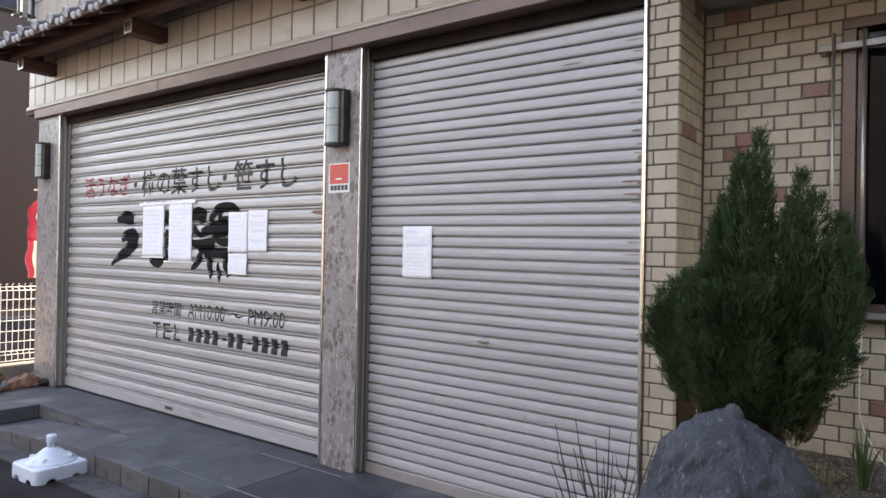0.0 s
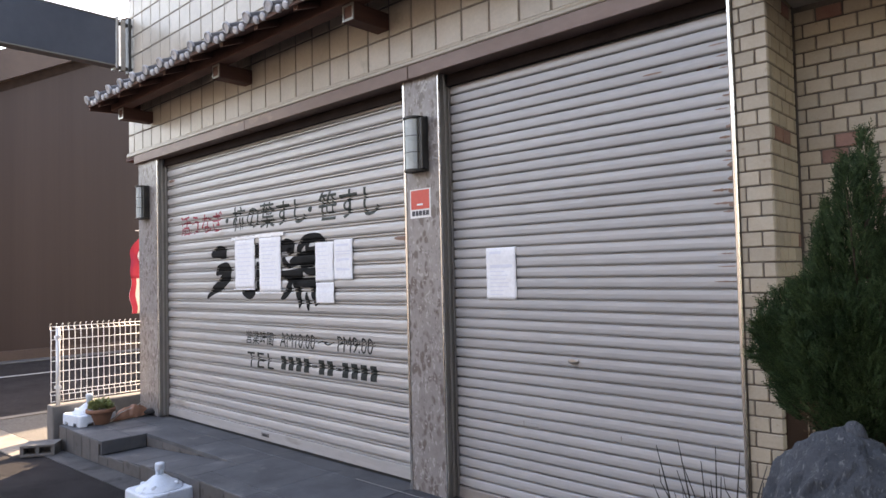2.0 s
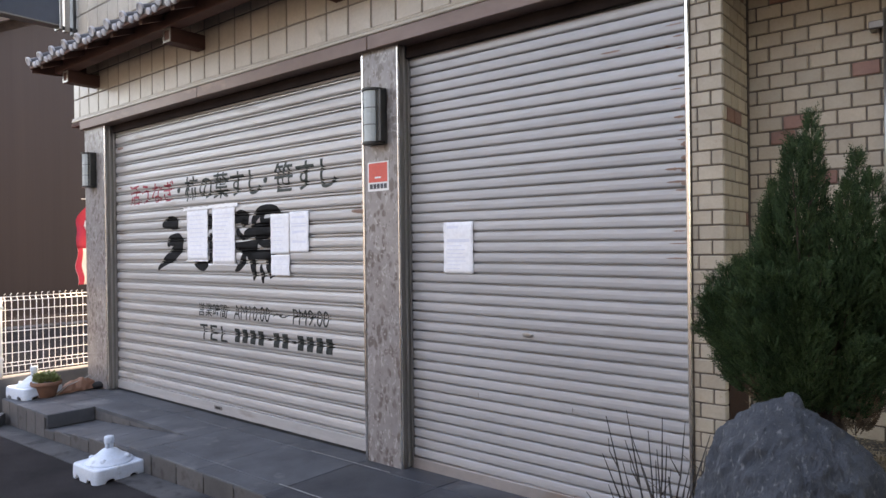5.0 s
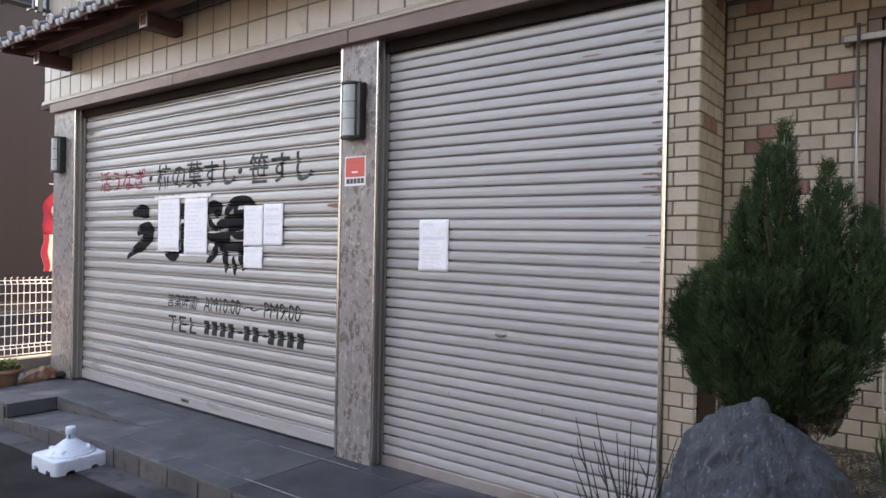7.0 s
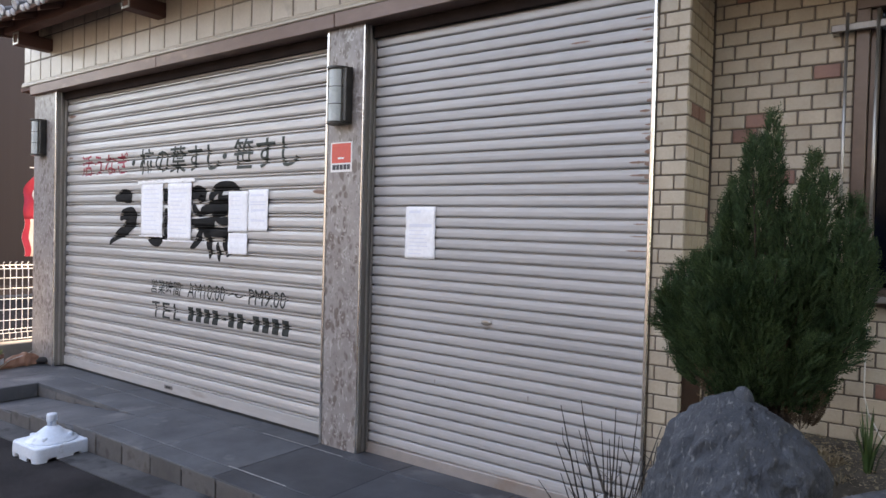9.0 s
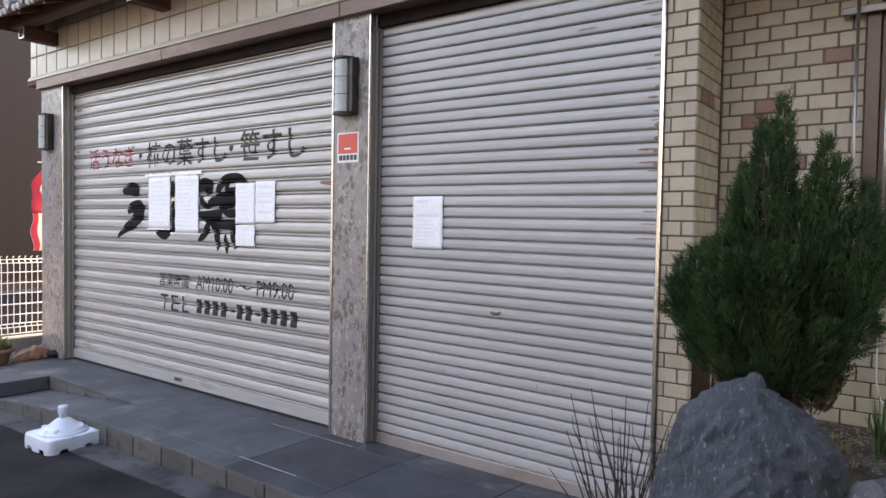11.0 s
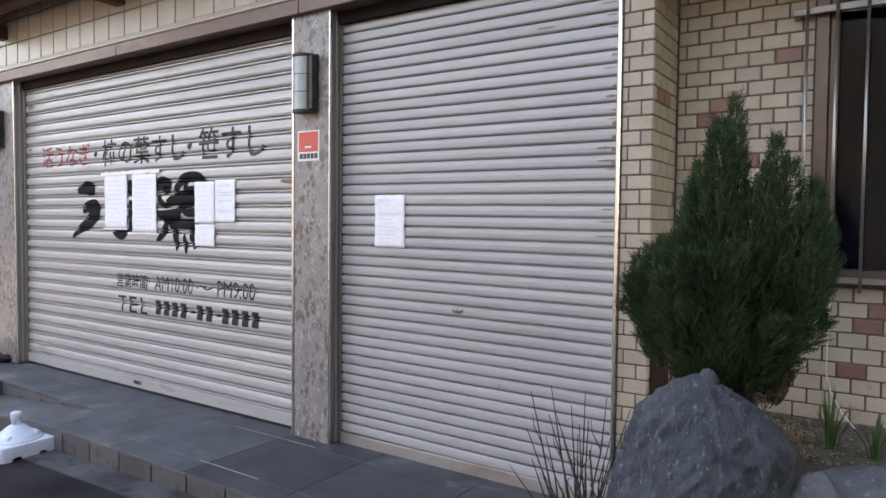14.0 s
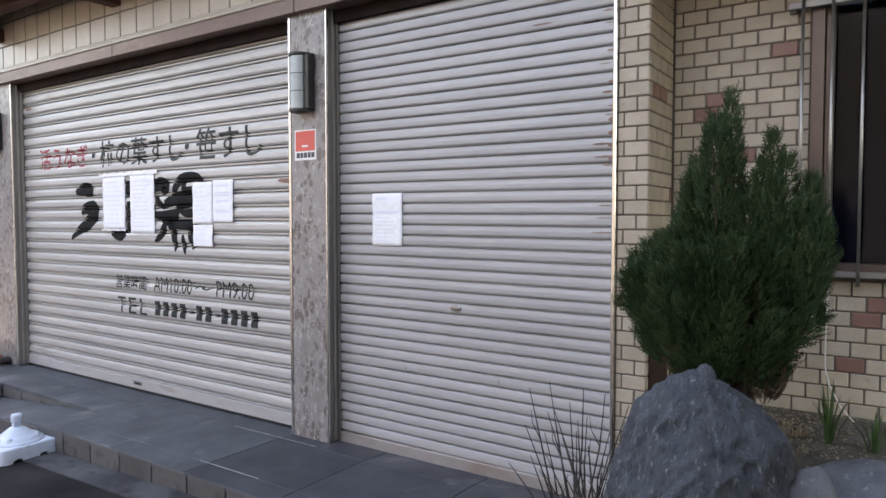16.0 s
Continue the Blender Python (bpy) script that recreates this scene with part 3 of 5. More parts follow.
v = [bm.verts.new(p) for p in ((-4.13, -.60, 3.005), (1.9, -.60, 3.005), (1.9, -.113, 3.20), (-4.13, -.113, 3.20),
                               (-4.13, -.60, 3.03), (1.9, -.60, 3.03), (1.9, -.113, 3.225), (-4.13, -.113, 3.225))]
for q in ((0, 3, 2, 1), (4, 5, 6, 7), (0, 1, 5, 4), (1, 2, 6, 5), (2, 3, 7, 6), (3, 0, 4, 7)):
    bm.faces.new([v[i] for i in q])
part("roof_boards", local(eave, bm), M_WOOD, eave, "dark wooden roof boards")
sub_box("fascia", eave, (-4.13, -.618, 2.985), (1.9, -.601, 3.032), M_WOOD, "dark wooden fascia", .002)
bm = bmesh.new()
v = [bm.verts.new((x, y, z)) for x in (-4.150, -4.131) for y, z in ((-.60, 2.96), (-.113, 2.985), (-.113, 3.225), (-.60, 3.03))]
for q in ((0, 1, 2, 3), (7, 6, 5, 4), (0, 4, 5, 1), (1, 5, 6, 2), (2, 6, 7, 3), (3, 7, 4, 0)):
    bm.faces.new([v[i] for i in q])
part("verge_board", local(eave, bm), M_WOOD, eave, "dark wooden verge board")
for i in range(14):
    x = -3.95 + i * .455
    bm = bmesh.new()
    v = [bm.verts.new((xx, y, z)) for xx in (x, x + .045) for y, z in ((-.59, 2.962), (-.30, 3.078), (-.113, 3.148), (-.113, 3.196), (-.59, 3.004))]
    bm.faces.new(v[:5])
    bm.faces.new(v[5:][::-1])
    for k in range(5):
        bm.faces.new((v[k], v[(k + 1) % 5], v[5 + (k + 1) % 5], v[5 + k]))
    part("rafter", local(eave, bm), M_WOOD, eave, "dark wooden rafter")
SL = math.atan2(.195, .487)

def kawara_mesh(round_cap):
    bm = bmesh.new()
    L_ = .56
    if round_cap:
        seg = 10
        rows = []
        for y in (0, L_):
            rows.append([bm.verts.new((.027 * math.cos(a), y, .006 + .027 * math.sin(a))) for a in (math.pi * k / seg for k in range(seg + 1))])
        for k in range(seg):
            bm.faces.new((rows[0][k], rows[0][k + 1], rows[1][k + 1], rows[1][k])).material_index = 1
        # disc at the eave with a raised rim
        for r0, y0, r1, y1 in ((.040, .004, .040, -.014), (.040, -.014, .031, -.016), (.031, -.016, .028, -.010), (.028, -.010, .001, -.009)):
            a_ = [bm.verts.new((r0 * math.cos(t), y0, .008 + r0 * math.sin(t))) for t in (2 * math.pi * k / 16 for k in range(16))]
            b_ = [bm.verts.new((r1 * math.cos(t), y1, .008 + r1 * math.sin(t))) for t in (2 * math.pi * k / 16 for k in range(16))]
            for k in range(16):
                bm.faces.new((a_[k], a_[(k + 1) % 16], b_[(k + 1) % 16], b_[k]))
    else:
        n = 10
        rows = []
        for y, dz in ((0, 0), (L_, 0), (0, -.016), (L_, -.016)):
            rows.append([bm.verts.new((-.13 + .26 * k / n, y, dz - .030 * math.sin(math.pi * k / n) + .012)) for k in range(n + 1)])
        for k in range(n):
            bm.faces.new((rows[0][k], rows[0][k + 1], rows[1][k + 1], rows[1][k]))
            bm.faces.new((rows[2][k], rows[3][k], rows[3][k + 1], rows[2][k + 1]))
            bm.faces.new((rows[0][k], rows[2][k], rows[2][k + 1], rows[0][k + 1]))
        # hanging lip of the eave tile
        lip = [[bm.verts.new((-.13 + .26 * k / n, -.004, dz - .030 * math.sin(math.pi * k / n) + .012 - e)) for k in range(n + 1)]
               for dz, e in ((0, 0), (0, .042))]
        for k in range(n):
            bm.faces.new((lip[0][k], lip[0][k + 1], lip[1][k + 1], lip[1][k]))
        # two pale rounded lobes below the lip
        for cx in (-.037, .043):
            rims = [[bm.verts.new((cx + r * 1.05 * math.cos(t), yy, -.036 + r * math.sin(t))) for t in (2 * math.pi * k / 14 for k in range(14))]
                    for r, yy in ((.025, .012), (.027, -.010), (.021, -.016), (.009, -.014))]
            for a_, b_ in zip(rims, rims[1:]):
                for k in range(14):
                    bm.faces.new((a_[k], a_[(k + 1) % 14], b_[(k + 1) % 14], b_[k])).material_index = 1
            bm.faces.new(rims[-1]).material_index = 1
    bmesh.ops.recalc_face_normals(bm, faces=bm.faces)
    me = bpy.data.meshes.new("roof_tile")
    bm.to_mesh(me)
    bm.free()
    me.materials.append(M_CAP if round_cap else M_KAWARA)
    me.materials.append(M_KAWARA if round_cap else M_CAP)
    for p in me.polygons:
        p.use_smooth = True
    return me


ME_PAN, ME_CAP = kawara_mesh(False), kawara_mesh(True)
for i in range(23):
    for me, off in ((ME_PAN, .13), (ME_CAP, 0)):
        ob = new("pan_tile" if me is ME_PAN else "cap_tile", me)
        ob.parent = eave
        ob.matrix_basis = Matrix.Translation(Vector((-4.09 + i * .26 + off, -.632, 3.040)) - eave.location) @ Matrix.Rotation(SL + random.uniform(-.01, .01), 4, "X")

# ---- window in the recess ----
win = thing("window_1", (2.9, .3, 1.07), "dark window in a bronze aluminium frame", "window", kind="structure")
WX0, WX1, WZ0, WZ1 = 2.41, 4.2, 1.075, 2.30
for nm, a, b in (("frame_jamb", (WX0, .235, WZ0 + .045), (WX0 + .05, .33, WZ1 - .045)), ("frame_jamb", (WX1 - .05, .235, WZ0 + .045), (WX1, .33, WZ1 - .045)),
                 ("frame_head", (WX0, .235, WZ1 - .044), (WX1, .33, WZ1)), ("frame_sill", (WX0, .215, WZ0), (WX1, .33, WZ0 + .044)),
                 ("mullion", (3.28, .25, WZ0 + .045), (3.33, .32, WZ1 - .045))):
    sub_box(nm, win, a, b, M_BRONZE, "", .003)
sub_box("inner_stile", win, (WX0 + .051, .262, WZ0 + .045), (WX0 + .085, .31, WZ1 - .045), M_BRONZE, "", .003)
for a, b in ((WX0 + .086, 3.279), (3.331, WX1 - .051)):
    pane = sub_box("pane", win, (a, .288, WZ0 + .046), (b, .294, WZ1 - .046), M_GLASS, "dark glass pane", 0)
    pane.visible_shadow = False
grille = thing("window_grille", (2.9, .19, 1.1), "bronze metal window grille of upright bars", "grille")
for i in range(15):
    x = 2.383 + i * .107
    bm = bmesh.new()
    tube(bm, [(x, .19, 1.03), (x, .19, 2.235)], .0065, 10)
    part("bar", local(grille, bm), M_ALU, grille, smooth=True)
sub_box("top_rail", grille, (2.325, .198, 2.165), (4.0, .222, 2.195), M_RAIL, "", .003)
sub_box("bottom_rail", grille, (2.36, .198, 1.062), (4.0, .222, 1.088), M_RAIL, "", .003)
for x in (2.34, 3.9):
    sub_box("fixing", grille, (x - .012, .2225, 2.16), (x + .012, .259, 2.20), M_ALU)

tagged(one_box("wall_panel", (1.841, -.070, -.1), (1.853, .20, 1.10), M_BOARD), "dark brown board against the pier", "panel", kind="structure")


# ---- painted lettering on the wide-slat shutter ----
def drape(bm, z0=.098, pitch=.0917, kind="wide", lift=.0013):
    """Lays a flat upright mesh onto the slats."""
    for v in bm.verts:
        v.co.z -= hang(v.co.z)
    lo, hi = min(v.co.z for v in bm.verts), max(v.co.z for v in bm.verts)
    k = math.floor((lo - z0) / pitch)
    while z0 + k * pitch < hi:
        for u in US[kind][:-1]:
            z = z0 + (k + u) * pitch
            if lo < z < hi:
                bmesh.ops.bisect_plane(bm, geom=bm.verts[:] + bm.edges[:] + bm.faces[:], plane_co=(0, 0, z), plane_no=(0, 0, 1), dist=1e-6)
        k += 1
    for v in bm.verts:
        u = (v.co.z - z0) / pitch
        v.co.y = .0155 - slat_profile(kind, u - math.floor(u)) - lift
        v.co.z += hang(v.co.z)
    return bm


def lettering(words, x0, x1, zb, zt, material, label, bold=0.0):
    cu = bpy.data.curves.new("lettering", "FONT")
    cu.body = words
    cu.offset = bold
    cu.resolution_u = 3
    tmp = bpy.data.objects.new("lettering", cu)
    scene.collection.objects.link(tmp)
    bpy.context.view_layer.update()
    me = bpy.data.meshes.new_from_object(tmp.evaluated_get(bpy.context.evaluated_depsgraph_get()))
    bpy.data.objects.remove(tmp)
    bm = bmesh.new()
    bm.from_mesh(me)
    ax, bx_ = min(v.co.x for v in bm.verts), max(v.co.x for v in bm.verts)
    az, bz = min(v.co.y for v in bm.verts), max(v.co.y for v in bm.verts)
    for v in bm.verts:
        v.co = Vector((x0 + (v.co.x - ax) / (bx_ - ax) * (x1 - x0), 0, zb + (v.co.y - az) / (bz - az) * (zt - zb)))
    return part("lettering", local(shut_l, drape(bm)), material, shut_l, label)


lettering("活うなぎ", -3.52, -2.74, 1.725, 1.91, M_PAINTR, "faded red painted lettering", .013)
lettering("・", -2.68, -2.63, 1.79, 1.84, M_PAINT, "dark painted dot")
lettering("柿の葉すし", -2.56, -1.50, 1.712, 1.922, M_PAINT, "dark green painted lettering", .012)
lettering("・", -1.465, -1.415, 1.79, 1.84, M_PAINT, "dark painted dot")
lettering("笹すし", -1.34, -.665, 1.712, 1.93, M_PAINT, "dark green painted lettering", .012)
lettering("営業時間", -2.365, -1.96, .765, .875, M_PAINTS, "dark painted lettering", .010)
lettering("AM10:00", -1.865, -1.41, .765, .877, M_PAINTS, "dark painted lettering", .0)
lettering("～", -1.38, -1.20, .805, .835, M_PAINTS, "dark painted dash", .01)
lettering("PM9:00", -1.14, -.757, .768, .880, M_PAINTS, "dark painted lettering", .0)
for ch, a, b in (("T", -2.345, -2.235), ("E", -2.195, -2.095), ("L", -2.045, -1.955)):
    lettering(ch, a, b, .575, .700, M_PAINTS, "dark painted letter", .004)


def plain_bar(a, b, z0, z1, label="dark plain bar standing for a digit"):
    bm = bmesh.new()
    bm.faces.new([bm.verts.new((x, 0, z)) for x, z in ((a, z0), (b, z0), (b, z1), (a, z1))])
    part("plain_bar", local(shut_l, drape(bm)), M_PAINTS, shut_l, label)


for a, n in ((-1.862, 4), (-1.372, 2), (-1.098, 4)):  # a plain bar for each digit, with dashes between the groups
    for i in range(n):
        plain_bar(a + .101 * i + .008, a + .101 * i + .074, .588, .694)
for a in (-1.452, -1.168):
    plain_bar(a, a + .058, .630, .650, "dark plain dash")


def brush(pts, lab="black brush stroke of a painted emblem"):
    """A brush stroke: (x, z, half width) along its middle line, with round ends."""
    P = []
    ends = [pts[0]] + list(pts) + [pts[-1]]
    for a, b, c, d in zip(ends, ends[1:], ends[2:], ends[3:]):
        for i in range(8):  # a curve through the points
            t = i / 8
            P.append(tuple(.5 * (2 * q1 + (q2 - q0) * t + (2 * q0 - 5 * q1 + 4 * q2 - q3) * t * t + (3 * q1 - q0 - 3 * q2 + q3) * t ** 3)
                           for q0, q1, q2, q3 in zip(a, b, c, d)))
    P.append(pts[-1])
    bm = bmesh.new()
    left, right = [], []
    for i, (x, z, r) in enumerate(P):
        a, b = P[max(i - 1, 0)], P[min(i + 1, len(P) - 1)]
        d = Vector((b[0] - a[0], b[1] - a[1])).normalized()
        left.append((x - d.y * r, z + d.x * r))
        right.append((x + d.y * r, z - d.x * r))
    x, z, r = P[0]
    d = (Vector(P[1][:2]) - Vector(P[0][:2])).normalized()
    cap0 = [(x - d.x * r * math.sin(t) * .8 - d.y * r * math.cos(t), z - d.y * r * math.sin(t) * .8 + d.x * r * math.cos(t)) for t in (.5, 1.0, 1.57, 2.1, 2.6)]
    x, z, r = P[-1]
    d = (Vector(P[-1][:2]) - Vector(P[-2][:2])).normalized()
    cap1 = [(x + d.x * r * math.sin(t) * .8 + d.y * r * math.cos(t), z + d.y * r * math.sin(t) * .8 - d.x * r * math.cos(t)) for t in (.5, 1.0, 1.57, 2.1, 2.6)]
    lv = [bm.verts.new((q[0], 0, q[1])) for q in left]
    rv = [bm.verts.new((q[0], 0, q[1])) for q in right]
    for i in range(len(lv) - 1):
        bm.faces.new((lv[i], lv[i + 1], rv[i + 1], rv[i]))
    bm.faces.new([lv[0]] + [bm.verts.new((q[0], 0, q[1])) for q in cap0] + [rv[0]])
    bm.faces.new([rv[-1]] + [bm.verts.new((q[0], 0, q[1])) for q in cap1] + [lv[-1]])
    part("brush_stroke", local(shut_l, drape(bm, lift=.0012)), M_PAINTK, shut_l, lab)


brush([(-2.91, 1.528, .030), (-2.83, 1.545, .052), (-2.75, 1.540, .058), (-2.70, 1.525, .044)])
brush([(-2.83, 1.365, .034), (-2.80, 1.385, .044), (-2.73, 1.395, .054), (-2.665, 1.385, .066), (-2.665, 1.335, .064), (-2.755, 1.272, .056), (-2.87, 1.22, .040),
       (-2.985, 1.16, .020), (-3.015, 1.13, .008)])
brush([(-2.41, 1.196, .019), (-2.355, 1.188, .042), (-2.305, 1.185, .052), (-2.26, 1.19, .046), (-2.20, 1.205, .018)])
brush([(-2.177, 1.572, .03), (-2.176, 1.502, .03)])
brush([(-2.169, 1.423, .024), (-2.161, 1.336, .036), (-2.168, 1.223, .024)])
brush([(-1.82, 1.548, .045), (-1.753, 1.559, .052), (-1.69, 1.537, .045), (-1.732, 1.501, .028)])
brush([(-1.595, 1.499, .027), (-1.568, 1.547, .036), (-1.50, 1.588, .038), (-1.40, 1.602, .034), (-1.32, 1.592, .029), (-1.278, 1.572, .012)])
brush([(-1.476, 1.558, .021), (-1.482, 1.51, .026), (-1.385, 1.504, .031)])
brush([(-1.69, 1.418, .033), (-1.608, 1.442, .046), (-1.495, 1.455, .050), (-1.36, 1.458, .045)])
brush([(-1.80, 1.456, .022), (-1.773, 1.414, .032), (-1.717, 1.393, .020)])
brush([(-1.82, 1.334, .028), (-1.717, 1.318, .048), (-1.607, 1.327, .050), (-1.554, 1.372, .034), (-1.475, 1.405, .026), (-1.36, 1.412, .020)])
brush([(-1.52, 1.356, .016), (-1.461, 1.345, .030), (-1.346, 1.352, .034)])
brush([(-1.69, 1.281, .022), (-1.58, 1.266, .036), (-1.36, 1.265, .038)])
brush([(-1.71, 1.264, .028), (-1.744, 1.205, .036), (-1.793, 1.162, .026), (-1.835, 1.14, .009)])
brush([(-1.648, 1.273, .036), (-1.606, 1.192, .036), (-1.592, 1.114, .025), (-1.592, 1.073, .008)])
brush([(-1.506, 1.186, .011), (-1.493, 1.129, .026), (-1.479, 1.061, .011)])
brush([(-1.415, 1.244, .037), (-1.408, 1.18, .036), (-1.388, 1.104, .020)])


# ---- paper notices ----
def notice(x0, x1, z0, z1, lines, label, y=-.008, seed=0):
    rnd = random.Random(seed)
    p = thing("paper_notice", ((x0 + x1) / 2, y, (z0 + z1) / 2), label, "notice", "paper notices on the shutters")

    def bulge(x, z):
        return y - .0025 - .0035 * noise.noise((x * 7 + seed, z * 9, seed)) - .0012 * math.sin(z * 60)
    bm = bmesh.new()
    nx, nz = 10, 14
    g_ = [[bm.verts.new((x0 + (x1 - x0) * i / nx, bulge(x0 + (x1 - x0) * i / nx, z0 + (z1 - z0) * j / nz), z0 + (z1 - z0) * j / nz)) for j in range(nz + 1)] for i in range(nx + 1)]
    for i in range(nx):
        for j in range(nz):
            bm.faces.new((g_[i][j], g_[i + 1][j], g_[i + 1][j + 1], g_[i][j + 1]))
    sheet = part("sheet", local(p, bm), M_PAPER, p, smooth=True)
    md = sheet.modifiers.new("thick", "SOLIDIFY")
    md.thickness = .0004
    w, h = x1 - x0, z1 - z0
    for k, (top, hh, frac) in enumerate(lines):
        zc = z1 - top * h
        xa = x0 + w * .12
        xb = xa + w * .76 * frac
        bm = bmesh.new()
        rows = [[bm.verts.new((xa + (xb - xa) * i / 6, bulge(xa + (xb - xa) * i / 6, zz) - .0012, zz)) for i in range(7)] for zz in (zc - hh * h / 2, zc + hh * h / 2)]
        for i in range(6):
            bm.faces.new((rows[0][i], rows[0][i + 1], rows[1][i + 1], rows[1][i]))
        part("print_bar", local(p, bm), M_INK, p, "pale blue bar of unreadable print")
    return p


def bars(n, seed, t0=.12, t1=.88, h=.016):
    r = random.Random(seed)
    return [(t0 + (t1 - t0) * i / (n - 1), h, r.uniform(.55, 1)) for i in range(n)]


notice(.255, .466, 1.150, 1.445, [(.10, .05, .5), (.36, .06, 1)] + bars(7, 3, .46, .90, .018), "single white printed paper notice taped to the narrow-slat shutter", -.003, 1)
notice(-2.515, -2.205, 1.22, 1.64, bars(10, 5), "large white printed notice under clear tape", -.006, 2)
notice(-2.135, -1.825, 1.195, 1.64, bars(12, 6), "large white printed notice under clear tape", -.006, 3)
notice(-1.375, -1.158, 1.27, 1.557, bars(8, 7), "white printed notice on the lettered shutter", -.006, 4)
notice(-1.153, -.945, 1.28, 1.567, [(.14, .05, .9), (.30, .03, 1), (.36, .03, 1), (.62, .30, .95)], "white notice printed with a pale blue table", -.006, 5)
notice(-1.370, -1.158, 1.112, 1.262, bars(3, 8, .2, .7), "small white printed notice below another", -.006, 6)
def tape(x0, x1, z, h, seed):
    """A crinkled strip of tape with torn edges."""
    bm = bmesh.new()
    n = 26
    rows = []
    for i in range(n + 1):
        x = x0 + (x1 - x0) * i / n
        up, dn = h * (.5 + .35 * noise.noise((x * 22, seed, 0))), h * (.5 + .35 * noise.noise((x * 22, seed, 5)))
        rows.append([bm.verts.new((x, -.0145 - .0035 * noise.noise((x * 40, zz * 90, seed)), zz)) for zz in (z - dn, z, z + up)])
    for a, b in zip(rows, rows[1:]):
        for k in range(2):
            bm.faces.new((a[k], b[k], b[k + 1], a[k + 1]))
    ob = part("tape_strip", bm, M_TAPE)
    ob.modifiers.new("thick", "SOLIDIFY").thickness = .0006
    tagged(ob, "glossy white crinkled tape strip along the notices", "tape", "tape strips")


tape(-2.56, -2.17, 1.648, .024, 1)
tape(-2.18, -1.78, 1.652, .028, 2)
tape(-2.19, -1.79, 1.188, .012, 3)
tape(-2.53, -2.19, 1.218, .012, 4)

# ---- sticker and wall lamps ----
stk = thing("sticker", (-.175, -.101, 1.74), "red and white security sticker on the marble pillar", "sticker")
sub_box("white_ground", stk, (-.262, -.1022, 1.648), (-.086, -.1006, 1.826), M_STKWHITE, "", 0)
sub_box("red_square", stk, (-.252, -.1036, 1.702), (-.096, -.1026, 1.818), M_STKRED, "red square", 0)
for i, (a, b) in enumerate(((-.245, -.218), (-.213, -.190), (-.185, -.160), (-.154, -.130), (-.125, -.100))):
    bm = bmesh.new()
    bx(bm, (a, -.1036, 1.662), (b, -.1026, 1.692))
    part("plain_mark", local(stk, bm), M_DARKPRINT, stk, "dark plain mark")
sub_box("pale_mark", stk, (-.20, -.1046, 1.725), (-.150, -.1038, 1.735), M_STKWHITE, "", 0)


def wall_lamp(xc):
    p = thing("wall_lamp", (xc, -.10, 2.09), "unlit wall lamp with frosted panes in a dark metal frame", "wall lamp", "pillar lamps")
    z0, z1 = 1.925, 2.258
    w, d = .072, .105

    def P(nm, a, b, m, lab="", bev=.002):
        bm = bmesh.new()
        bx(bm, (xc + a[0], -.10 + a[1], a[2]), (xc + b[0], -.10 + b[1], b[2]), bev)
        part(nm, local(p, bm), m, p, lab)
    P("back_plate", (-w, -.022, z0), (w + .012, -.004, z1), M_BLACK, "dark metal back plate")

    def arc(r, n=12):
        return [(-math.cos(math.pi * i / n) * r, -.022 - math.sin(math.pi * i / n) * (d - .022) * r / w) for i in range(n + 1)]
    for k in range(3):
        za, zb = z0 + .014 + k * (z1 - z0 - .028) / 3, z0 + .014 + (k + 1) * (z1 - z0 - .028) / 3 - .004
        bm = bmesh.new()
        lo = [bm.verts.new((xc + x, -.10 + y, za)) for x, y in arc(w - .008)]
        hi = [bm.verts.new((xc + x, -.10 + y, zb)) for x, y in arc(w - .008)]
        for i in range(12):
            bm.faces.new((lo[i], lo[i + 1], hi[i + 1], hi[i]))
        bm.faces.new(lo)
        bm.faces.new(hi)
        part("glass_pane", local(p, bm), M_FROST, p, "frosted grey-green glass")
    for za, zb in ((z0, z0 + .013), (z1 - .013, z1), (z0 + .112, z0 + .116), (z0 + .213, z0 + .217)):
        thin = zb - za < .006
        bm = bmesh.new()
        r = w - .006 if thin else w
        lo = [bm.verts.new((xc + x, -.10 + y, za)) for x, y in arc(r)]
        hi = [bm.verts.new((xc + x, -.10 + y, zb)) for x, y in arc(r)]
        for i in range(12):
            bm.faces.new((lo[i], lo[i + 1], hi[i + 1], hi[i]))
        bm.faces.new(lo[::-1])
        bm.faces.new(hi)
        part("glazing_band" if thin else "cap", local(p, bm), M_BLACK, p)
    for s in (-1,):
        P("side_bar", (s * (w - .004) - .005, -.045, z0 + .013), (s * (w - .004) + .005, -.0225, z1 - .013), M_BLACK)
    for ang in (.50, 2.55):
        bm = bmesh.new()
        q = (xc - math.cos(ang) * (w - .004), -.122 - math.sin(ang) * (d - .020) * (w - .004) / w)
        tube(bm, [(q[0], q[1], z0 + .012), (q[0], q[1], z1 - .012)], .0042, 8)
        part("upright_bar", local(p, bm), M_BLACK, p)
    P("side_box", (w - .010, -.062, z0 + .013), (w + .016, -.0225, z1 - .013), M_BLACK)


wall_lamp(-.175)
wall_lamp(-4.06)

# ---- projecting sign ----
sign = thing("projecting_sign", (-4.3, -2.2, 3.7), "large dark projecting signboard on wall brackets", "sign")
sub_box("panel", sign, (-4.40, -3.9, 3.51), (-4.28, -.30, 3.97), M_SIGN, "dark blue-grey panel", .004)
for a, b in (((-4.405, -3.9, 3.494), (-4.275, -.30, 3.509)), ((-4.405, -3.9, 3.971), (-4.275, -.30, 3.988))):
    sub_box("edge_rail", sign, a, b, M_RAIL, "", .003)
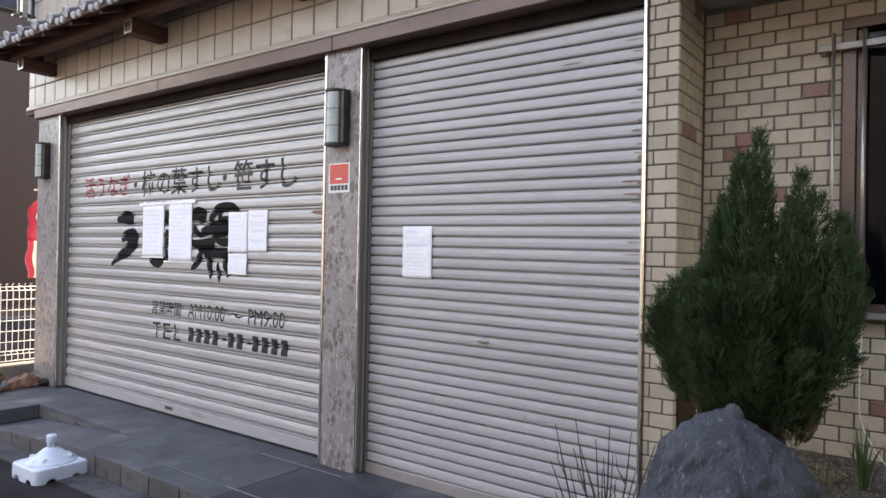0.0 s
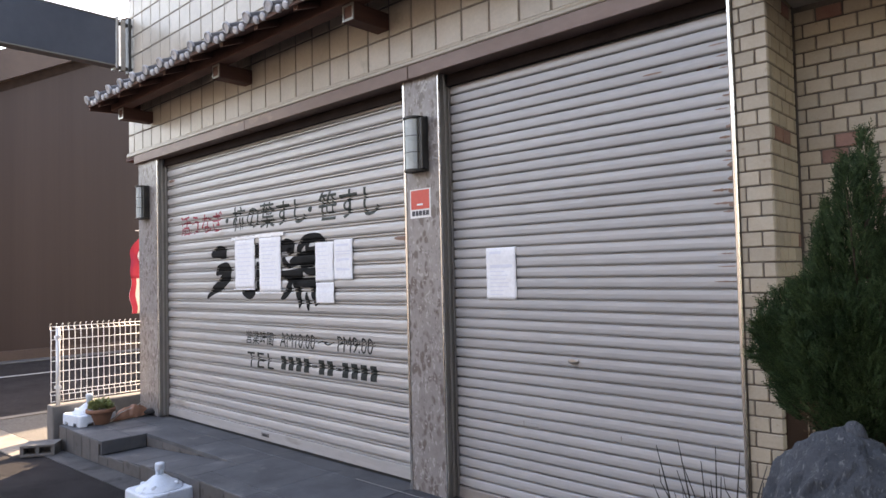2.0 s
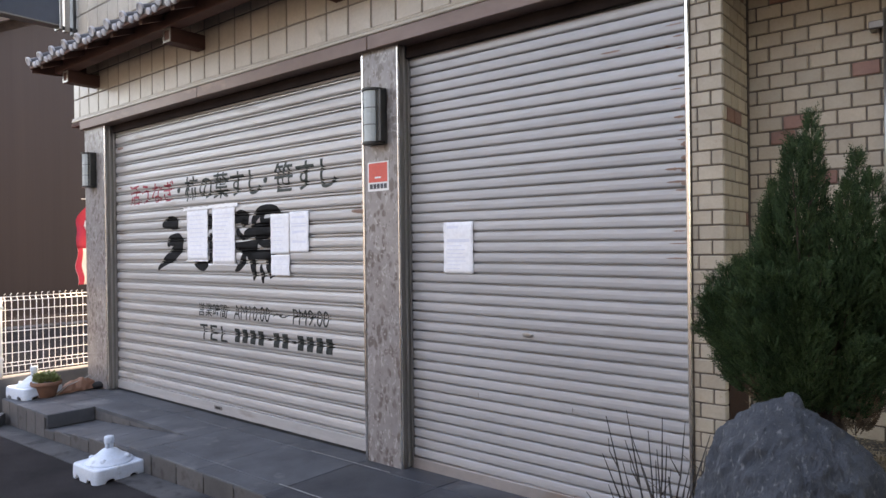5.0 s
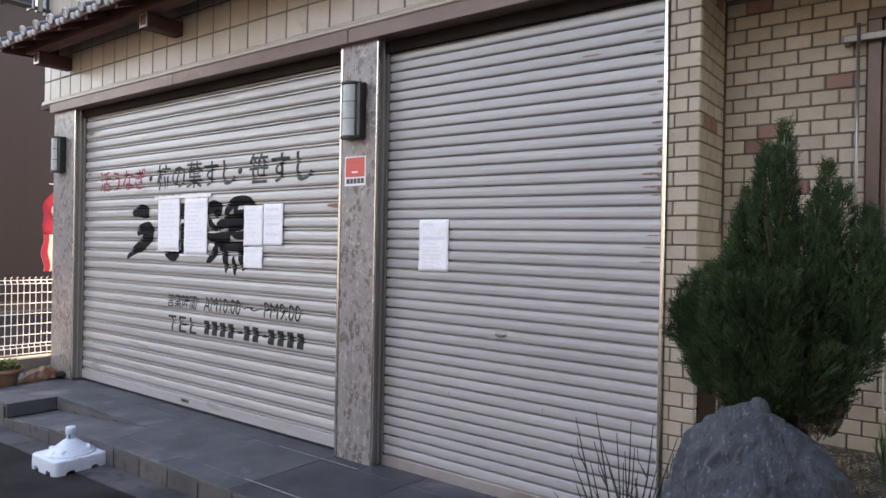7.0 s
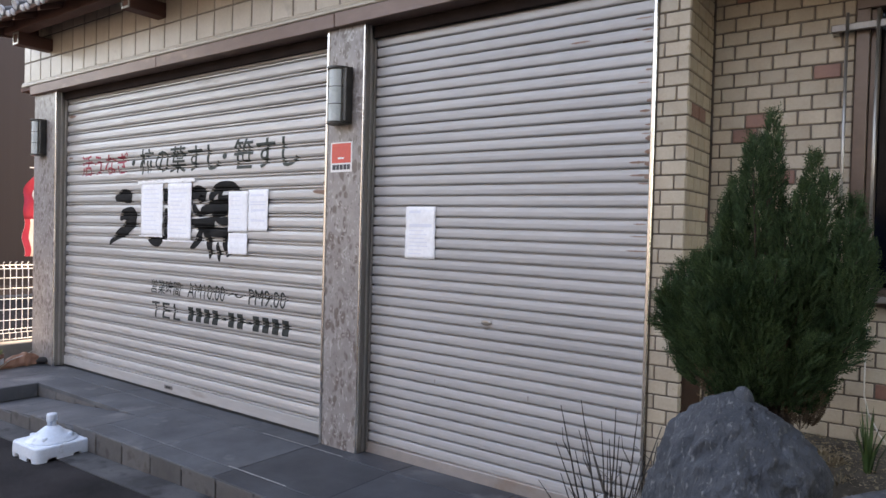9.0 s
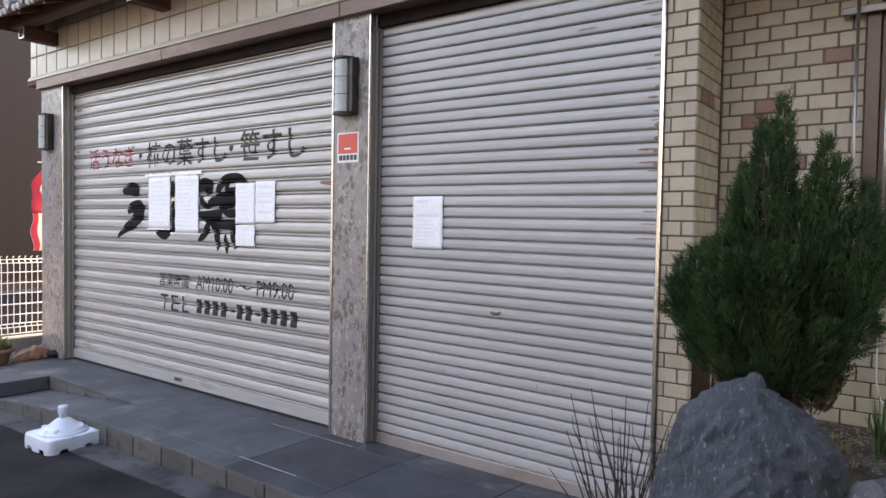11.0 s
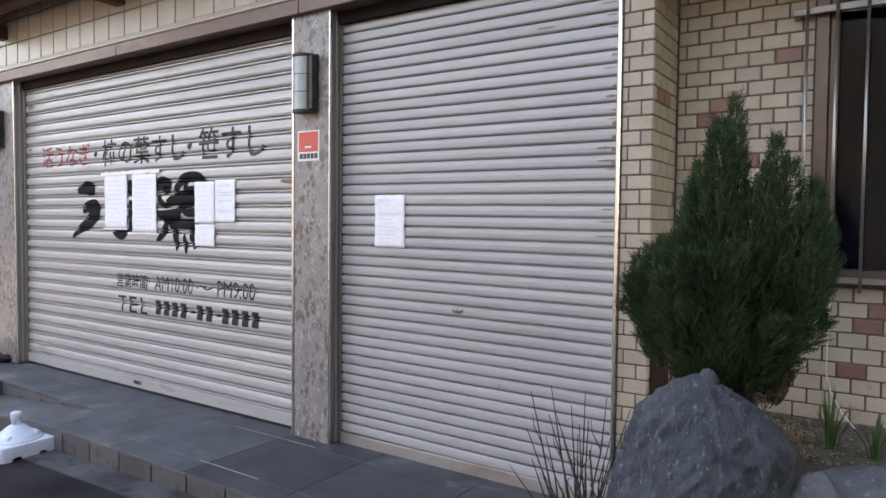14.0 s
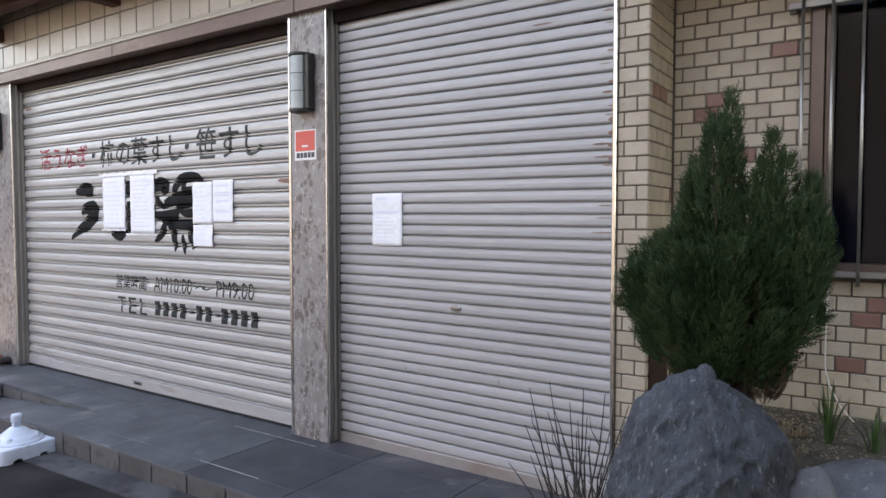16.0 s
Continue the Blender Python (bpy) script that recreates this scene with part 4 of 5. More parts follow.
sub_box("end_stile", sign, (-4.405, -.299, 3.47), (-4.275, -.275, 4.01), M_ALU, "", .003)
sub_box("wall_stile", sign, (-4.38, -.165, 3.45), (-4.30, -.135, 4.03), M_BLACK, "", .003)
sub_box("mount_post", sign, (-4.375, -.235, 3.47), (-4.315, -.19, 4.0), M_ALU, "pale metal post", .003)
for z in (3.50, 3.96):
    sub_box("arm", sign, (-4.36, -.274, z - .015), (-4.32, -.113, z + .015), M_BLACK, "", .002)

# ---- brown building across the side street ----
bld = thing("building", (-17, 6, 0), "large dark brown metal-clad building with a gabled roof", "building")
# Unseen ridge, placed so its shadow covers the road but not the gravel.
PEAK = 9.5


def gable_z(y):
    return 5.535 + .528 * (min(y, 2 * PEAK - y) - .88)


def gable(name, x0, x1, low, high, material, lab, ends=(-8.5, 31.5)):
    """A sheet under or along the gable line, between two offsets or from the ground."""
    ya, yb = ends
    top = [(ya, gable_z(ya) + high), (PEAK, gable_z(PEAK) + high), (yb, gable_z(yb) + high)]
    bot = [(ya, -.4), (PEAK, -.4), (yb, -.4)] if low is None else [(y_, z_ - high + low) for y_, z_ in top]
    bm = bmesh.new()
    a = [[bm.verts.new((x, y_, z_)) for y_, z_ in top + bot[::-1]] for x in (x0, x1)]
    for q in ((0, 1, 4, 5), (1, 2, 3, 4)):
        bm.faces.new([a[0][i] for i in q])
        bm.faces.new([a[1][i] for i in q][::-1])
    for i in range(6):
        bm.faces.new((a[0][i], a[0][(i + 1) % 6], a[1][(i + 1) % 6], a[1][i]))
    part(name, local(bld, bm), material, bld, lab)


gable("wall", -30, -13.34, None, 0, M_SIDING, "dark brown metal siding")
gable("verge_board", -13.339, -13.05, -.05, .50, M_ROOF, "brown metal verge board")
gable("roof", -30, -13.05, .501, .60, M_ROOF, "brown metal roof")
# Dark strip in place of the shadow that the verge would cast.
gable("under_trim", -13.339, -13.31, -.24, -.051, M_SHADESTRIP, "dark strip painting the shadow under the verge")
sub_box("plinth", bld, (-13.33, -8.5, -.4), (-13.28, 31.5, -.05), M_ROOF, "dark brown plinth", .01)

# ---- boundary wall and fence ----
tagged(one_box("boundary_wall", (-4.40, -.90, -.45), (-4.235, -.02, .165), M_CONC, bevel=.008), "low grey concrete boundary wall beside the platform", "wall", kind="structure")
fence = thing("mesh_fence", (-4.33, -.45, .165), "white coated wire mesh fence on a low wall", "fence")
FX = -4.33
zs = (.895, .862, .775, .675, .575, .475, .375, .285, .255, .195)
for z in zs:
    bm = bmesh.new()
    off = -.022 if z in (.895, .285) else 0
    tube(bm, [(FX + .006 + off, -.885, z), (FX + .006 + off, -.03, z)], .0038, 6)
    part("cross_wire", local(fence, bm), M_FENCE, fence, smooth=True)
for i in range(17):
    y = -.885 + i * .0525
    bm = bmesh.new()
    tube(bm, [(FX, y, .185), (FX, y, .245), (FX - .020, y, .27), (FX, y, .295), (FX, y, .855), (FX - .026, y, .888), (FX - .022, y, .918), (FX + .004, y, .925)], .0038, 6)
    part("upright_wire", local(fence, bm), M_FENCE, fence, smooth=True)
for y in (-.835, .0):
    bm = bmesh.new()
    tube(bm, [(FX + .030, y, .165), (FX + .030, y, .880)], .019, 12)
    post = part("post", local(fence, bm), M_FENCE, fence, smooth=True)
    bm = bmesh.new()
    lathe(bm, [(.021, .880), (.021, .890), (.010, .897)], (FX + .030, y, 0), 12)
    part("post_cap", local(fence, bm), M_FENCE, post)
    for z in (.33, .80):
        bm = bmesh.new()
        bx(bm, (FX + .0, y - .024, z - .014), (FX + .052, y + .024, z + .014), .003)
        part("clamp", local(fence, bm), M_FENCE, post)

# ---- red banner behind the corner ----
ban = thing("banner", (-5.6, .42, .2), "red and white hanging banner on a thin pole", "banner")
n = 24
LEFT = [.375 + .17 * max(0, 1 - k / 7) ** 1.5 + .012 * math.sin(k * .9) for k in range(n + 1)]  # near edge, drawn in at the top


def banner_rows(k0, k1, i0, i1, lift=0.0):
    bm = bmesh.new()
    rows = []
    for k in range(k0, k1 + 1):
        z = 1.94 - 1.02 * k / n
        rows.append([bm.verts.new((-5.62 + lift + .02 * math.sin(k * .6 + i), LEFT[k] + (.90 - LEFT[k]) * i / 8, z)) for i in range(i0, i1 + 1)])
    for a, b in zip(rows, rows[1:]):
        for i in range(i1 - i0):
            bm.faces.new((a[i], a[i + 1], b[i + 1], b[i]))
    return local(ban, bm)


cl = part("cloth", banner_rows(0, 14, 0, 8), M_BANNER, ban, "red banner cloth", True)
cl.modifiers.new("thick", "SOLIDIFY").thickness = .002
cl = part("lower_cloth", banner_rows(14, n, 0, 8), M_BANNERW, ban, "white lower part of the banner", True)
cl.modifiers.new("thick", "SOLIDIFY").thickness = .002
part("red_border", banner_rows(14, n, 0, 1, .006), M_BANNER, ban, "red border", True)
part("dark_print", banner_rows(17, 22, 2, 3, .006), M_DARKPRINT, ban, "dark plain print mark", True)
bm = bmesh.new()
tube(bm, [(-5.585, .56 + .10 * math.cos(a), 1.62 + .09 * math.sin(a)) for a in (2.2 + .5 * k for k in range(9))], .016, 8)
part("white_mark", local(ban, bm), M_BANNERW, ban, "white curved printed mark", True)
bm = bmesh.new()
tube(bm, [(-5.64, .90, ground_z(-5.6)), (-5.64, .90, 2.05)], .012, 8)
tube(bm, [(-5.63, .44, 1.93), (-5.63, .92, 1.93)], .006, 6)
part("pole", local(ban, bm), M_FENCE, ban, "white pole")


# ---- parasol bases ----
def parasol_base(x, y, z, rot, label, size=(.88, .88, .96)):
    p = thing("parasol_base", (x, y, z), label, "parasol base", "parasol bases")
    p.rotation_euler = (0, 0, radians(rot))
    p.scale = size

    def sq(a, r):
        return r / (abs(math.cos(a)) ** 9 + abs(math.sin(a)) ** 9) ** (1 / 9)
    bm = bmesh.new()
    lathe(bm, [(.190, .004), (.207, .005), (.209, .035), (.208, .062), (.206, .088), (.200, .096), (.190, .098), (.184, .094), (.17, .095)], seg=120, squash=sq)
    for v in bm.verts:  # scalloped feet
        a = math.atan2(v.co.y, v.co.x)
        if v.co.z < .02:
            v.co.z = .001 + (.026 if .45 < abs(math.cos(2 * a)) < .82 else 0)
    part("tank", bm, M_WHITEPL, p, "square white plastic tank")
    bm = bmesh.new()
    lathe(bm, [(.180, .094), (.178, .104), (.160, .108), (.154, .113), (.146, .124), (.122, .131), (.108, .138), (.082, .156), (.056, .174), (.034, .182), (.02, .183)], seg=40)
    part("dome", bm, M_WHITEPL, p, "", True)
    bm = bmesh.new()
    lathe(bm, [(.017, .180), (.017, .212), (.030, .213), (.037, .215), (.037, .254), (.033, .261), (.02, .263)], seg=24)
    part("stem", bm, M_WHITEPL, p, "", True)
    for k in range(6):
        a = k * math.pi / 3
        bm = bmesh.new()
        bx(bm, (.014, -.004, .180), (.031, .004, .2125))
        bm.transform(Matrix.Rotation(a, 4, "Z"))
        part("rib", bm, M_WHITEPL, p)
    for k in range(4):
        a = math.pi / 4 + k * math.pi / 2
        bm = bmesh.new()
        lathe(bm, [(.022, .100), (.020, .132), (.010, .137)], (.132 * math.cos(a), .135 * math.sin(a), 0), 14)
        part("knob", bm, M_WHITEPL, p, "", True)
    return p


parasol_base(-1.745, -1.018, ground_z(-1.745), 2, "white plastic parasol base on the asphalt by the platform", (.81, .81, .97))
parasol_base(-4.05, -.645, .002, 8, "white plastic parasol base beside a flower pot, sunlit", (.84, .84, 1.02))

# ---- flower pot, cloth bundle, concrete block ----
pot = thing("flower_pot", (-3.90, -.60, .0), "terracotta pot with a small light green succulent", "flower pot")
bm = bmesh.new()
lathe(bm, [(.068, .002), (.072, .006), (.100, .100), (.104, .108), (.122, .110), (.126, .118), (.126, .142), (.118, .146), (.112, .140), (.108, .118)], seg=36)
part("pot", bm, M_TERRA, pot, "terracotta pot", True)
bm = bmesh.new()
lathe(bm, [(.106, .119), (.106, .124), (.05, .130)], seg=24)
part("soil", bm, M_SOIL, pot)


def leaf_cloud(n, sample, length, width, rnd, lift=.6):
    """Small pointed leaves; sample gives a base and an outward direction."""
    V, F = [], []
    for _ in range(n):
        p, d = sample()
        d = (d + Vector((rnd.uniform(-.4, .4), rnd.uniform(-.4, .4), rnd.uniform(0, lift)))).normalized()
        s = d.cross(Vector((rnd.uniform(-1, 1), rnd.uniform(-1, 1), rnd.uniform(-1, 1)))).normalized()
        L_, w = length * rnd.uniform(.6, 1.2), width * rnd.uniform(.7, 1.2)
        i = len(V)
        q = p + d * L_ * .5
        V += [p, q + s * w, p + d * L_, q - s * w]
        F.append((i, i + 1, i + 2, i + 3))
    return V, F


def mesh_from(name, V, F, material, parent, label=""):
    me = bpy.data.meshes.new(name)
    me.from_pydata([tuple(v) for v in V], [], F)
    me.materials.append(material)
    ob = new(name, me)
    ob.parent = parent
    if label:
        ob["label"] = label
    return ob


rnd = random.Random(4)


def succ():
    a, r = rnd.uniform(0, 6.28), .085 * math.sqrt(rnd.random())
    return Vector((r * math.cos(a), r * math.sin(a), .13 + rnd.uniform(0, .10) * (1 - r * 6))), Vector((math.cos(a), math.sin(a), .6))


V, F = leaf_cloud(420, succ, .045, .011, rnd, .9)
mesh_from("leaves", V, F, M_SUCC, pot, "light green fleshy leaves")

cloth = thing("cloth_bundle", (-3.90, -.32, 0), "crumpled brown oilcloth bundle with pale rope", "cloth")
bm = bmesh.new()
nu, nv = 40, 16
g_ = []
for i in range(nu + 1):
    t = i / nu
    row = []
    for j in range(nv + 1):
        a = math.pi * j / nv
        r = (.052 + .008 * math.sin(t * 23)) * math.sin(math.pi * min(1, max(0, .08 + t * .86))) ** .6 * (1 + .5 * noise.noise((t * 7, j * .8, 1)))
        row.append(bm.verts.new((-.02 - .10 * t + r * 1.2 * math.cos(a) * 1.1, -.21 + .42 * t, .004 + (r * math.sin(a) * .9) + (.02 + .07 * t) * math.sin(math.pi * min(1, t * 1.05)) ** .5 * math.sin(a))))
    g_.append(row)
for a, b in zip(g_, g_[1:]):
    for j in range(nv):
        bm.faces.new((a[j], b[j], b[j + 1], a[j + 1]))
part("cloth", bm, M_CLOTH, cloth, "crumpled brown oilcloth", True)
bm = bmesh.new()
lathe(bm, [(.02, .0), (.06, .01), (.062, .03), (.03, .052)], (-.06, .20, .0), 18)
part("dark_fold", bm, M_CLOTHD, cloth, "dark folded end", True)
bm = bmesh.new()
tube(bm, [(.06, -.22, .012), (.0, -.1, .075), (-.06, .06, .10), (-.08, .13, .13), (-.06, .16, .10)], .0035, 6)
part("rope", bm, M_ROPE, cloth, "pale rope", True)

blk = thing("concrete_block", (-4.06, -1.045, ground_z(-4.26) + .012), "hollow grey concrete block lying on its side", "concrete block")
blk.rotation_euler = (0, 0, radians(-35))
bm = bmesh.new()
for a, b in (((-.10, -.14, .0), (.10, .14, .022)), ((-.10, -.14, .078), (.10, .14, .10))):
    bx(bm, a, b, .003)
for y in (-.14, -.015, .11):
    bx(bm, (-.098, y, .0225), (.098, y + .03, .0775), .002)
bx(bm, (-.02, -.109, .0226), (.0, .109, .0774))
part("block", bm, M_CONC, blk)

# ---- planter: soil, rocks, shrub ----
bm = bmesh.new()
n = 26
g_ = []
for i in range(n + 1):
    x = 1.86 + (4.6 - 1.86) * (i / n) ** 1.4
    row = []
    for j in range(13):
        y = -.95 + (WY + .004 + .95) * j / 12
        t = max(0, min(1, (y + .95) / .75))
        z = -.08 + .52 * (t * t * (3 - 2 * t)) + .045 * max(0, (y + .2) / .46) + .02 * noise.noise((x * 4, y * 4, 0)) + .008 * noise.noise((x * 19, y * 19, 3))
        row.append(bm.verts.new((x, y, z)))
    g_.append(row)
for a, b in zip(g_, g_[1:]):
    for j in range(12):
        bm.faces.new((a[j], b[j], b[j + 1], a[j + 1]))
soil = tagged(part("planter_soil", bm, M_SOIL, smooth=True), "dry brown planter soil against the brick wall", "soil", kind="structure")


def rock(name, c, size, height, seed, material, label, rough=1.0, power=3.0, sub_=5, peak=(0, 0)):
    """A boulder: broad foot, rounded shoulders, broken faces and ridges. c: middle of its foot."""
    bm = bmesh.new()
    bmesh.ops.create_icosphere(bm, subdivisions=sub_, radius=1)
    for v in bm.verts:
        d = v.co.normalized()
        h = (d.z * .5 + .5) ** .8
        w = max(0.0, 1 - h ** power) ** .6
        flat = math.hypot(d.x, d.y) or 1e-6
        bulge = 1 + .10 * noise.noise((d.x * 1.3 + seed, d.y * 1.3, h * 2))
        v.co = Vector((d.x / flat * w * size[0] * bulge + peak[0] * h * h, d.y / flat * w * size[1] * bulge + peak[1] * h * h, h * height))
    bm.normal_update()
    unit = min(size)
    moves = []
    for v in bm.verts:
        q = v.co / unit * 1.1 + Vector((seed, seed * .7, seed * .3))
        cell = noise.voronoi(q * 1.35)[0]
        f = .10 * (cell[1] - cell[0]) + .12 * noise.noise(q) - .07 * abs(noise.noise(q * 2.2)) + .05 * noise.noise(q * 4.5)
        f += .022 * abs(noise.noise(q * 9)) + .012 * noise.noise(q * 21) - .045
        moves.append(v.normal * f * unit * rough)
    for v, m in zip(bm.verts, moves):
        v.co += m
    rr = random.Random(int(seed * 10))
    for _ in range(26):  # broken faces
        nrm = Vector((rr.gauss(0, 1), rr.gauss(0, 1), rr.uniform(-.1, .9))).normalized()
        mid = Vector((0, 0, height * .45))
        reach = max((v.co - mid).dot(nrm) for v in bm.verts)
        cut = reach * rr.uniform(.86, .95)
        for v in bm.verts:
            d = (v.co - mid).dot(nrm) - cut
            if d > 0:
                v.co -= nrm * d * .8 * min(1.0, rough)
    bm.normal_update()
    for v in bm.verts:
        q = v.co / unit * 1.1 + Vector((seed, seed, seed))
        v.co += v.normal * unit * (.030 * noise.noise(q * 4) - .060 * abs(noise.noise(q * 5.5)) - .030 * abs(noise.noise(q * 12)) + .016 * noise.noise(q * 24))
    ob = part(name, bm, material, smooth=True)
    ob.location = c
    return tagged(ob, label, "rock", "garden rocks")


def big_rock():
    """The tall boulder: steep shoulders under a blunt peak, a ridge towards the street, split faces and fissures."""
    bm = bmesh.new()
    foot, top = -.16, .855
    nz, na = 110, 190
    rings = []
    for i in range(nz + 1):
        d = (top - foot) * (1 - (i / nz)) ** 1.5  # depth under the peak, closer rings near it
        z = top - d
        left, right, deep = .335 * (1 - math.exp(-d / .165)), .275 * (1 - math.exp(-d / .118)), .31 * (1 - math.exp(-d / .19))
        left, right = left - .012 * min(1, d * 3), right + .03 * min(1, d)
        ring = []
        for k in range(na):
            a = 2 * math.pi * k / na
            c, s_ = math.cos(a), math.sin(a)
            e = 1 / (abs(c) ** 1.75 + abs(s_) ** 1.75) ** (1 / 1.75)
            x, y = (right if c > 0 else left) * c * e, deep * s_ * e
            y -= .15 * deep / .3 * max(0, 1 - abs(x - .30 * d) / .24) * (1 if s_ < 0 else 0)  # ridge
            q = Vector((x * 3, y * 3, z * 3 + 4))
            f = .030 * noise.noise(q * 1.2) - .020 * abs(noise.noise(q * 1.9 + Vector((7, 0, 0))))
            for kx, ky, kz, amp in ((5, 5, 1.6, .024), (9, 7, 4, .016), (16, 14, 9, .008)):  # slanting fissures and broken scales
                f -= amp * abs(noise.noise(Vector((q.x * kx - q.z * 2.0, q.y * ky, q.z * kz + q.x * 2))))
            f += .003 * noise.noise(q * 24)
            f = (1.2 * f + .022) * min(1, d / .07 + .4)
            ring.append(bm.verts.new((x + f * c, y + f * s_, z + f * .3 + .008 * noise.noise(q * 3.1))))
        rings.append(ring)
    for r0, r1 in zip(rings, rings[1:]):
        for k in range(na):
            bm.faces.new((r0[k], r0[(k + 1) % na], r1[(k + 1) % na], r1[k]))
    bm.faces.new(rings[0][::-1])
    bm.faces.new(rings[-1])
    ob = part("rock", bm, M_ROCK, smooth=True)
    ob.location = (2.232, -.82, -.010)
    return tagged(ob, "large blue-grey garden rock in front of the shrub", "rock", "garden rocks")


big_rock()
rock("rock", (2.525, -.76, -.08), (.135, .15), .675, 8.1, M_ROCK2, "low rounded pale grey garden rock", .6, 5.0)
rock("rock", (2.85, -.42, .02), (.43, .26), .522, 5.2, M_ROCK2, "broad flat grey garden stone edging the soil", .40, 9.0)
rock("rock", (2.248, -.83, .770), (.034, .030), .092, 2.2, M_ROCK, "small grey stone resting on the large rock", .6, 6.0, 3)

shrub = thing("conifer_shrub", (2.27, -.42, .40), "dense dark green conifer shrub with pointed tips", "shrub")
bm = bmesh.new()
tube(bm, [(2.31, -.40, .36), (2.30, -.41, .52), (2.28, -.42, .66), (2.25, -.43, .82), (2.24, -.44, 1.1), (2.23, -.44, 1.45)], [.062, .055, .046, .036, .022, .008], 10)
part("trunk", local(shrub, bm), M_BARK, shrub, "rough brown trunk", True)
LEADERS = [(2.23, 1.12, 2.225, 1.775, .045), (2.21, 1.12, 2.17, 1.70, .058), (2.17, 1.07, 2.11, 1.55, .066), (2.14, 1.03, 2.08, 1.48, .064),
           (2.09, .99, 2.02, 1.34, .068), (2.04, .94, 1.96, 1.27, .068), (2.00, .92, 1.885, 1.24, .062), (1.98, .90, 1.835, 1.20, .056),
           (2.33, 1.10, 2.365, 1.625, .050), (2.37, 1.08, 2.415, 1.545, .056), (2.29, 1.08, 2.30, 1.45, .056), (2.45, 1.05, 2.53, 1.47, .058),
           (2.46, .97, 2.55, 1.36, .056), (2.42, .88, 2.545, 1.13, .050), (2.02, .94, 1.85, 1.09, .045)]  # foot x, z; tip x, z; thickness
rnd = random.Random(17)
PLUMES = []  # foot, tip, thickness of each upright spray-covered branch
for xa, za, xb, zb, r in LEADERS:
    xb, zb = 2.20 + (xb - 2.20) * (.86 if zb < 1.5 else .97), zb - .035
    for k in range(2):
        y = -.44 + (-.05 if k else .05) + rnd.uniform(-.03, .03)
        PLUMES.append((Vector((xa + rnd.uniform(-.01, .01), y * .5 - .22, za)),
                       Vector((xb + (rnd.uniform(-.03, .03) if k else 0), y, zb - (rnd.uniform(.03, .12) if k else 0))), r))
for _ in range(74):
    a, h = rnd.uniform(math.radians(160), math.radians(380)), rnd.uniform(-.85, .75)
    w = math.sqrt(1 - h * h)
    cx = 2.19 + (.12 * -h if h < 0 else 0)
    w *= 1 + .75 * min(0, h)
    tip = Vector((cx + .275 * w * math.cos(a), -.43 + .21 * w * math.sin(a), 1.03 + .30 * h + .03 * math.cos(a) * (-1 if h < 0 else 1)))
    PLUMES.append((Vector((cx + (tip.x - cx) * .55, -.43 + (tip.y + .43) * .6, max(.74, tip.z - rnd.uniform(.20, .30)))), tip, rnd.uniform(.040, .064)))
for k in range(12):  # the inner crown, behind the rest
    x = 2.04 + .034 * k
    PLUMES.append((Vector((2.14 + .020 * k, -.36, .80)), Vector((x, -.36, 1.16 + .05 * math.sin(k * 2.1))), .062))
for foot, tip, r in PLUMES[::3]:
    bm = bmesh.new()
    a = Vector((2.26, -.43, max(.66, foot.z - .16)))
    tube(bm, [a, foot, foot.lerp(tip, .55) + Vector((0, 0, .01)), tip - Vector((0, 0, .02))], [.012, .006, .003, .0012], 6)
    part("limb", local(shrub, bm), M_BARK, shrub)


def sprays(n, plumes, rnd, length):
    """Feathery sprays along upright plumes, each a stem with paired scale leaves."""
    V, F = [], []
    share = [(b - a).length * r for a, b, r in plumes]
    for _ in range(n):
        a, b, r = rnd.choices(plumes, share)[0]
        s = rnd.random() ** .85
        axis = (b - a).normalized()
        u = axis.cross(Vector((0, 1, 0))).normalized()
        v = axis.cross(u)
        fat = (math.sin(math.pi * (.12 + .86 * s) ** .85) ** .75) * (1 + .3 * noise.noise((a.x * 30 + s * 5, b.z * 20, s * 6)))
        while True:
            t = rnd.uniform(0, 2 * math.pi)
            side_out = math.cos(t) * u + math.sin(t) * v
            if side_out.y < .45 or rnd.random() < .35:
                break
        p = a.lerp(b, s) + side_out * r * fat * (1 - .5 * rnd.random() ** 1.5)
        out = axis * 1.05 + side_out * .55 + Vector((rnd.uniform(-.3, .3), rnd.uniform(-.3, .3), rnd.uniform(-.15, .25)))
        out.normalize()
        side = out.cross(Vector((rnd.uniform(-1, 1), rnd.uniform(-1, 1), rnd.uniform(-.3, .3)))).normalized()
        L_ = length * rnd.uniform(.5, 1.3) * (1.25 if rnd.random() < .06 else 1)
        i = len(V)
        V += [p + side * .0018, p - side * .0018, p + out * L_]
        F.append((i, i + 1, i + 2))
        for k in range(6):
            q = .12 + .78 * k / 5
            base = p + out * L_ * q
            ll = L_ * .40 * (1 - q * .65)
            dirn = (out * .9 + side * (.7 if k % 2 else -.7)).normalized()
            nn = dirn.cross(out.cross(side)).normalized()
            j = len(V)
            V += [base + nn * .0014, base - nn * .0014, base + dirn * ll * .55 - nn * .0020, base + dirn * ll]
            F.append((j, j + 1, j + 2, j + 3))
    return V, F


V, F = sprays(40000, PLUMES, random.Random(11), .040)
off = shrub.location
ob = mesh_from("foliage", [v - off for v in V], F, M_LEAF, shrub, "dark green scale-leaf sprays")
ob["kind"] = "stuff"
DEADP = [(Vector((2.27 + .10 * math.cos(k), -.42 + .06 * math.sin(k * 1.7), .68)), Vector((2.22 + .17 * math.cos(k), -.42 + .12 * math.sin(k * 1.7), .84)), .05) for k in range(14)]
V, F = sprays(1900, DEADP, random.Random(5), .036)
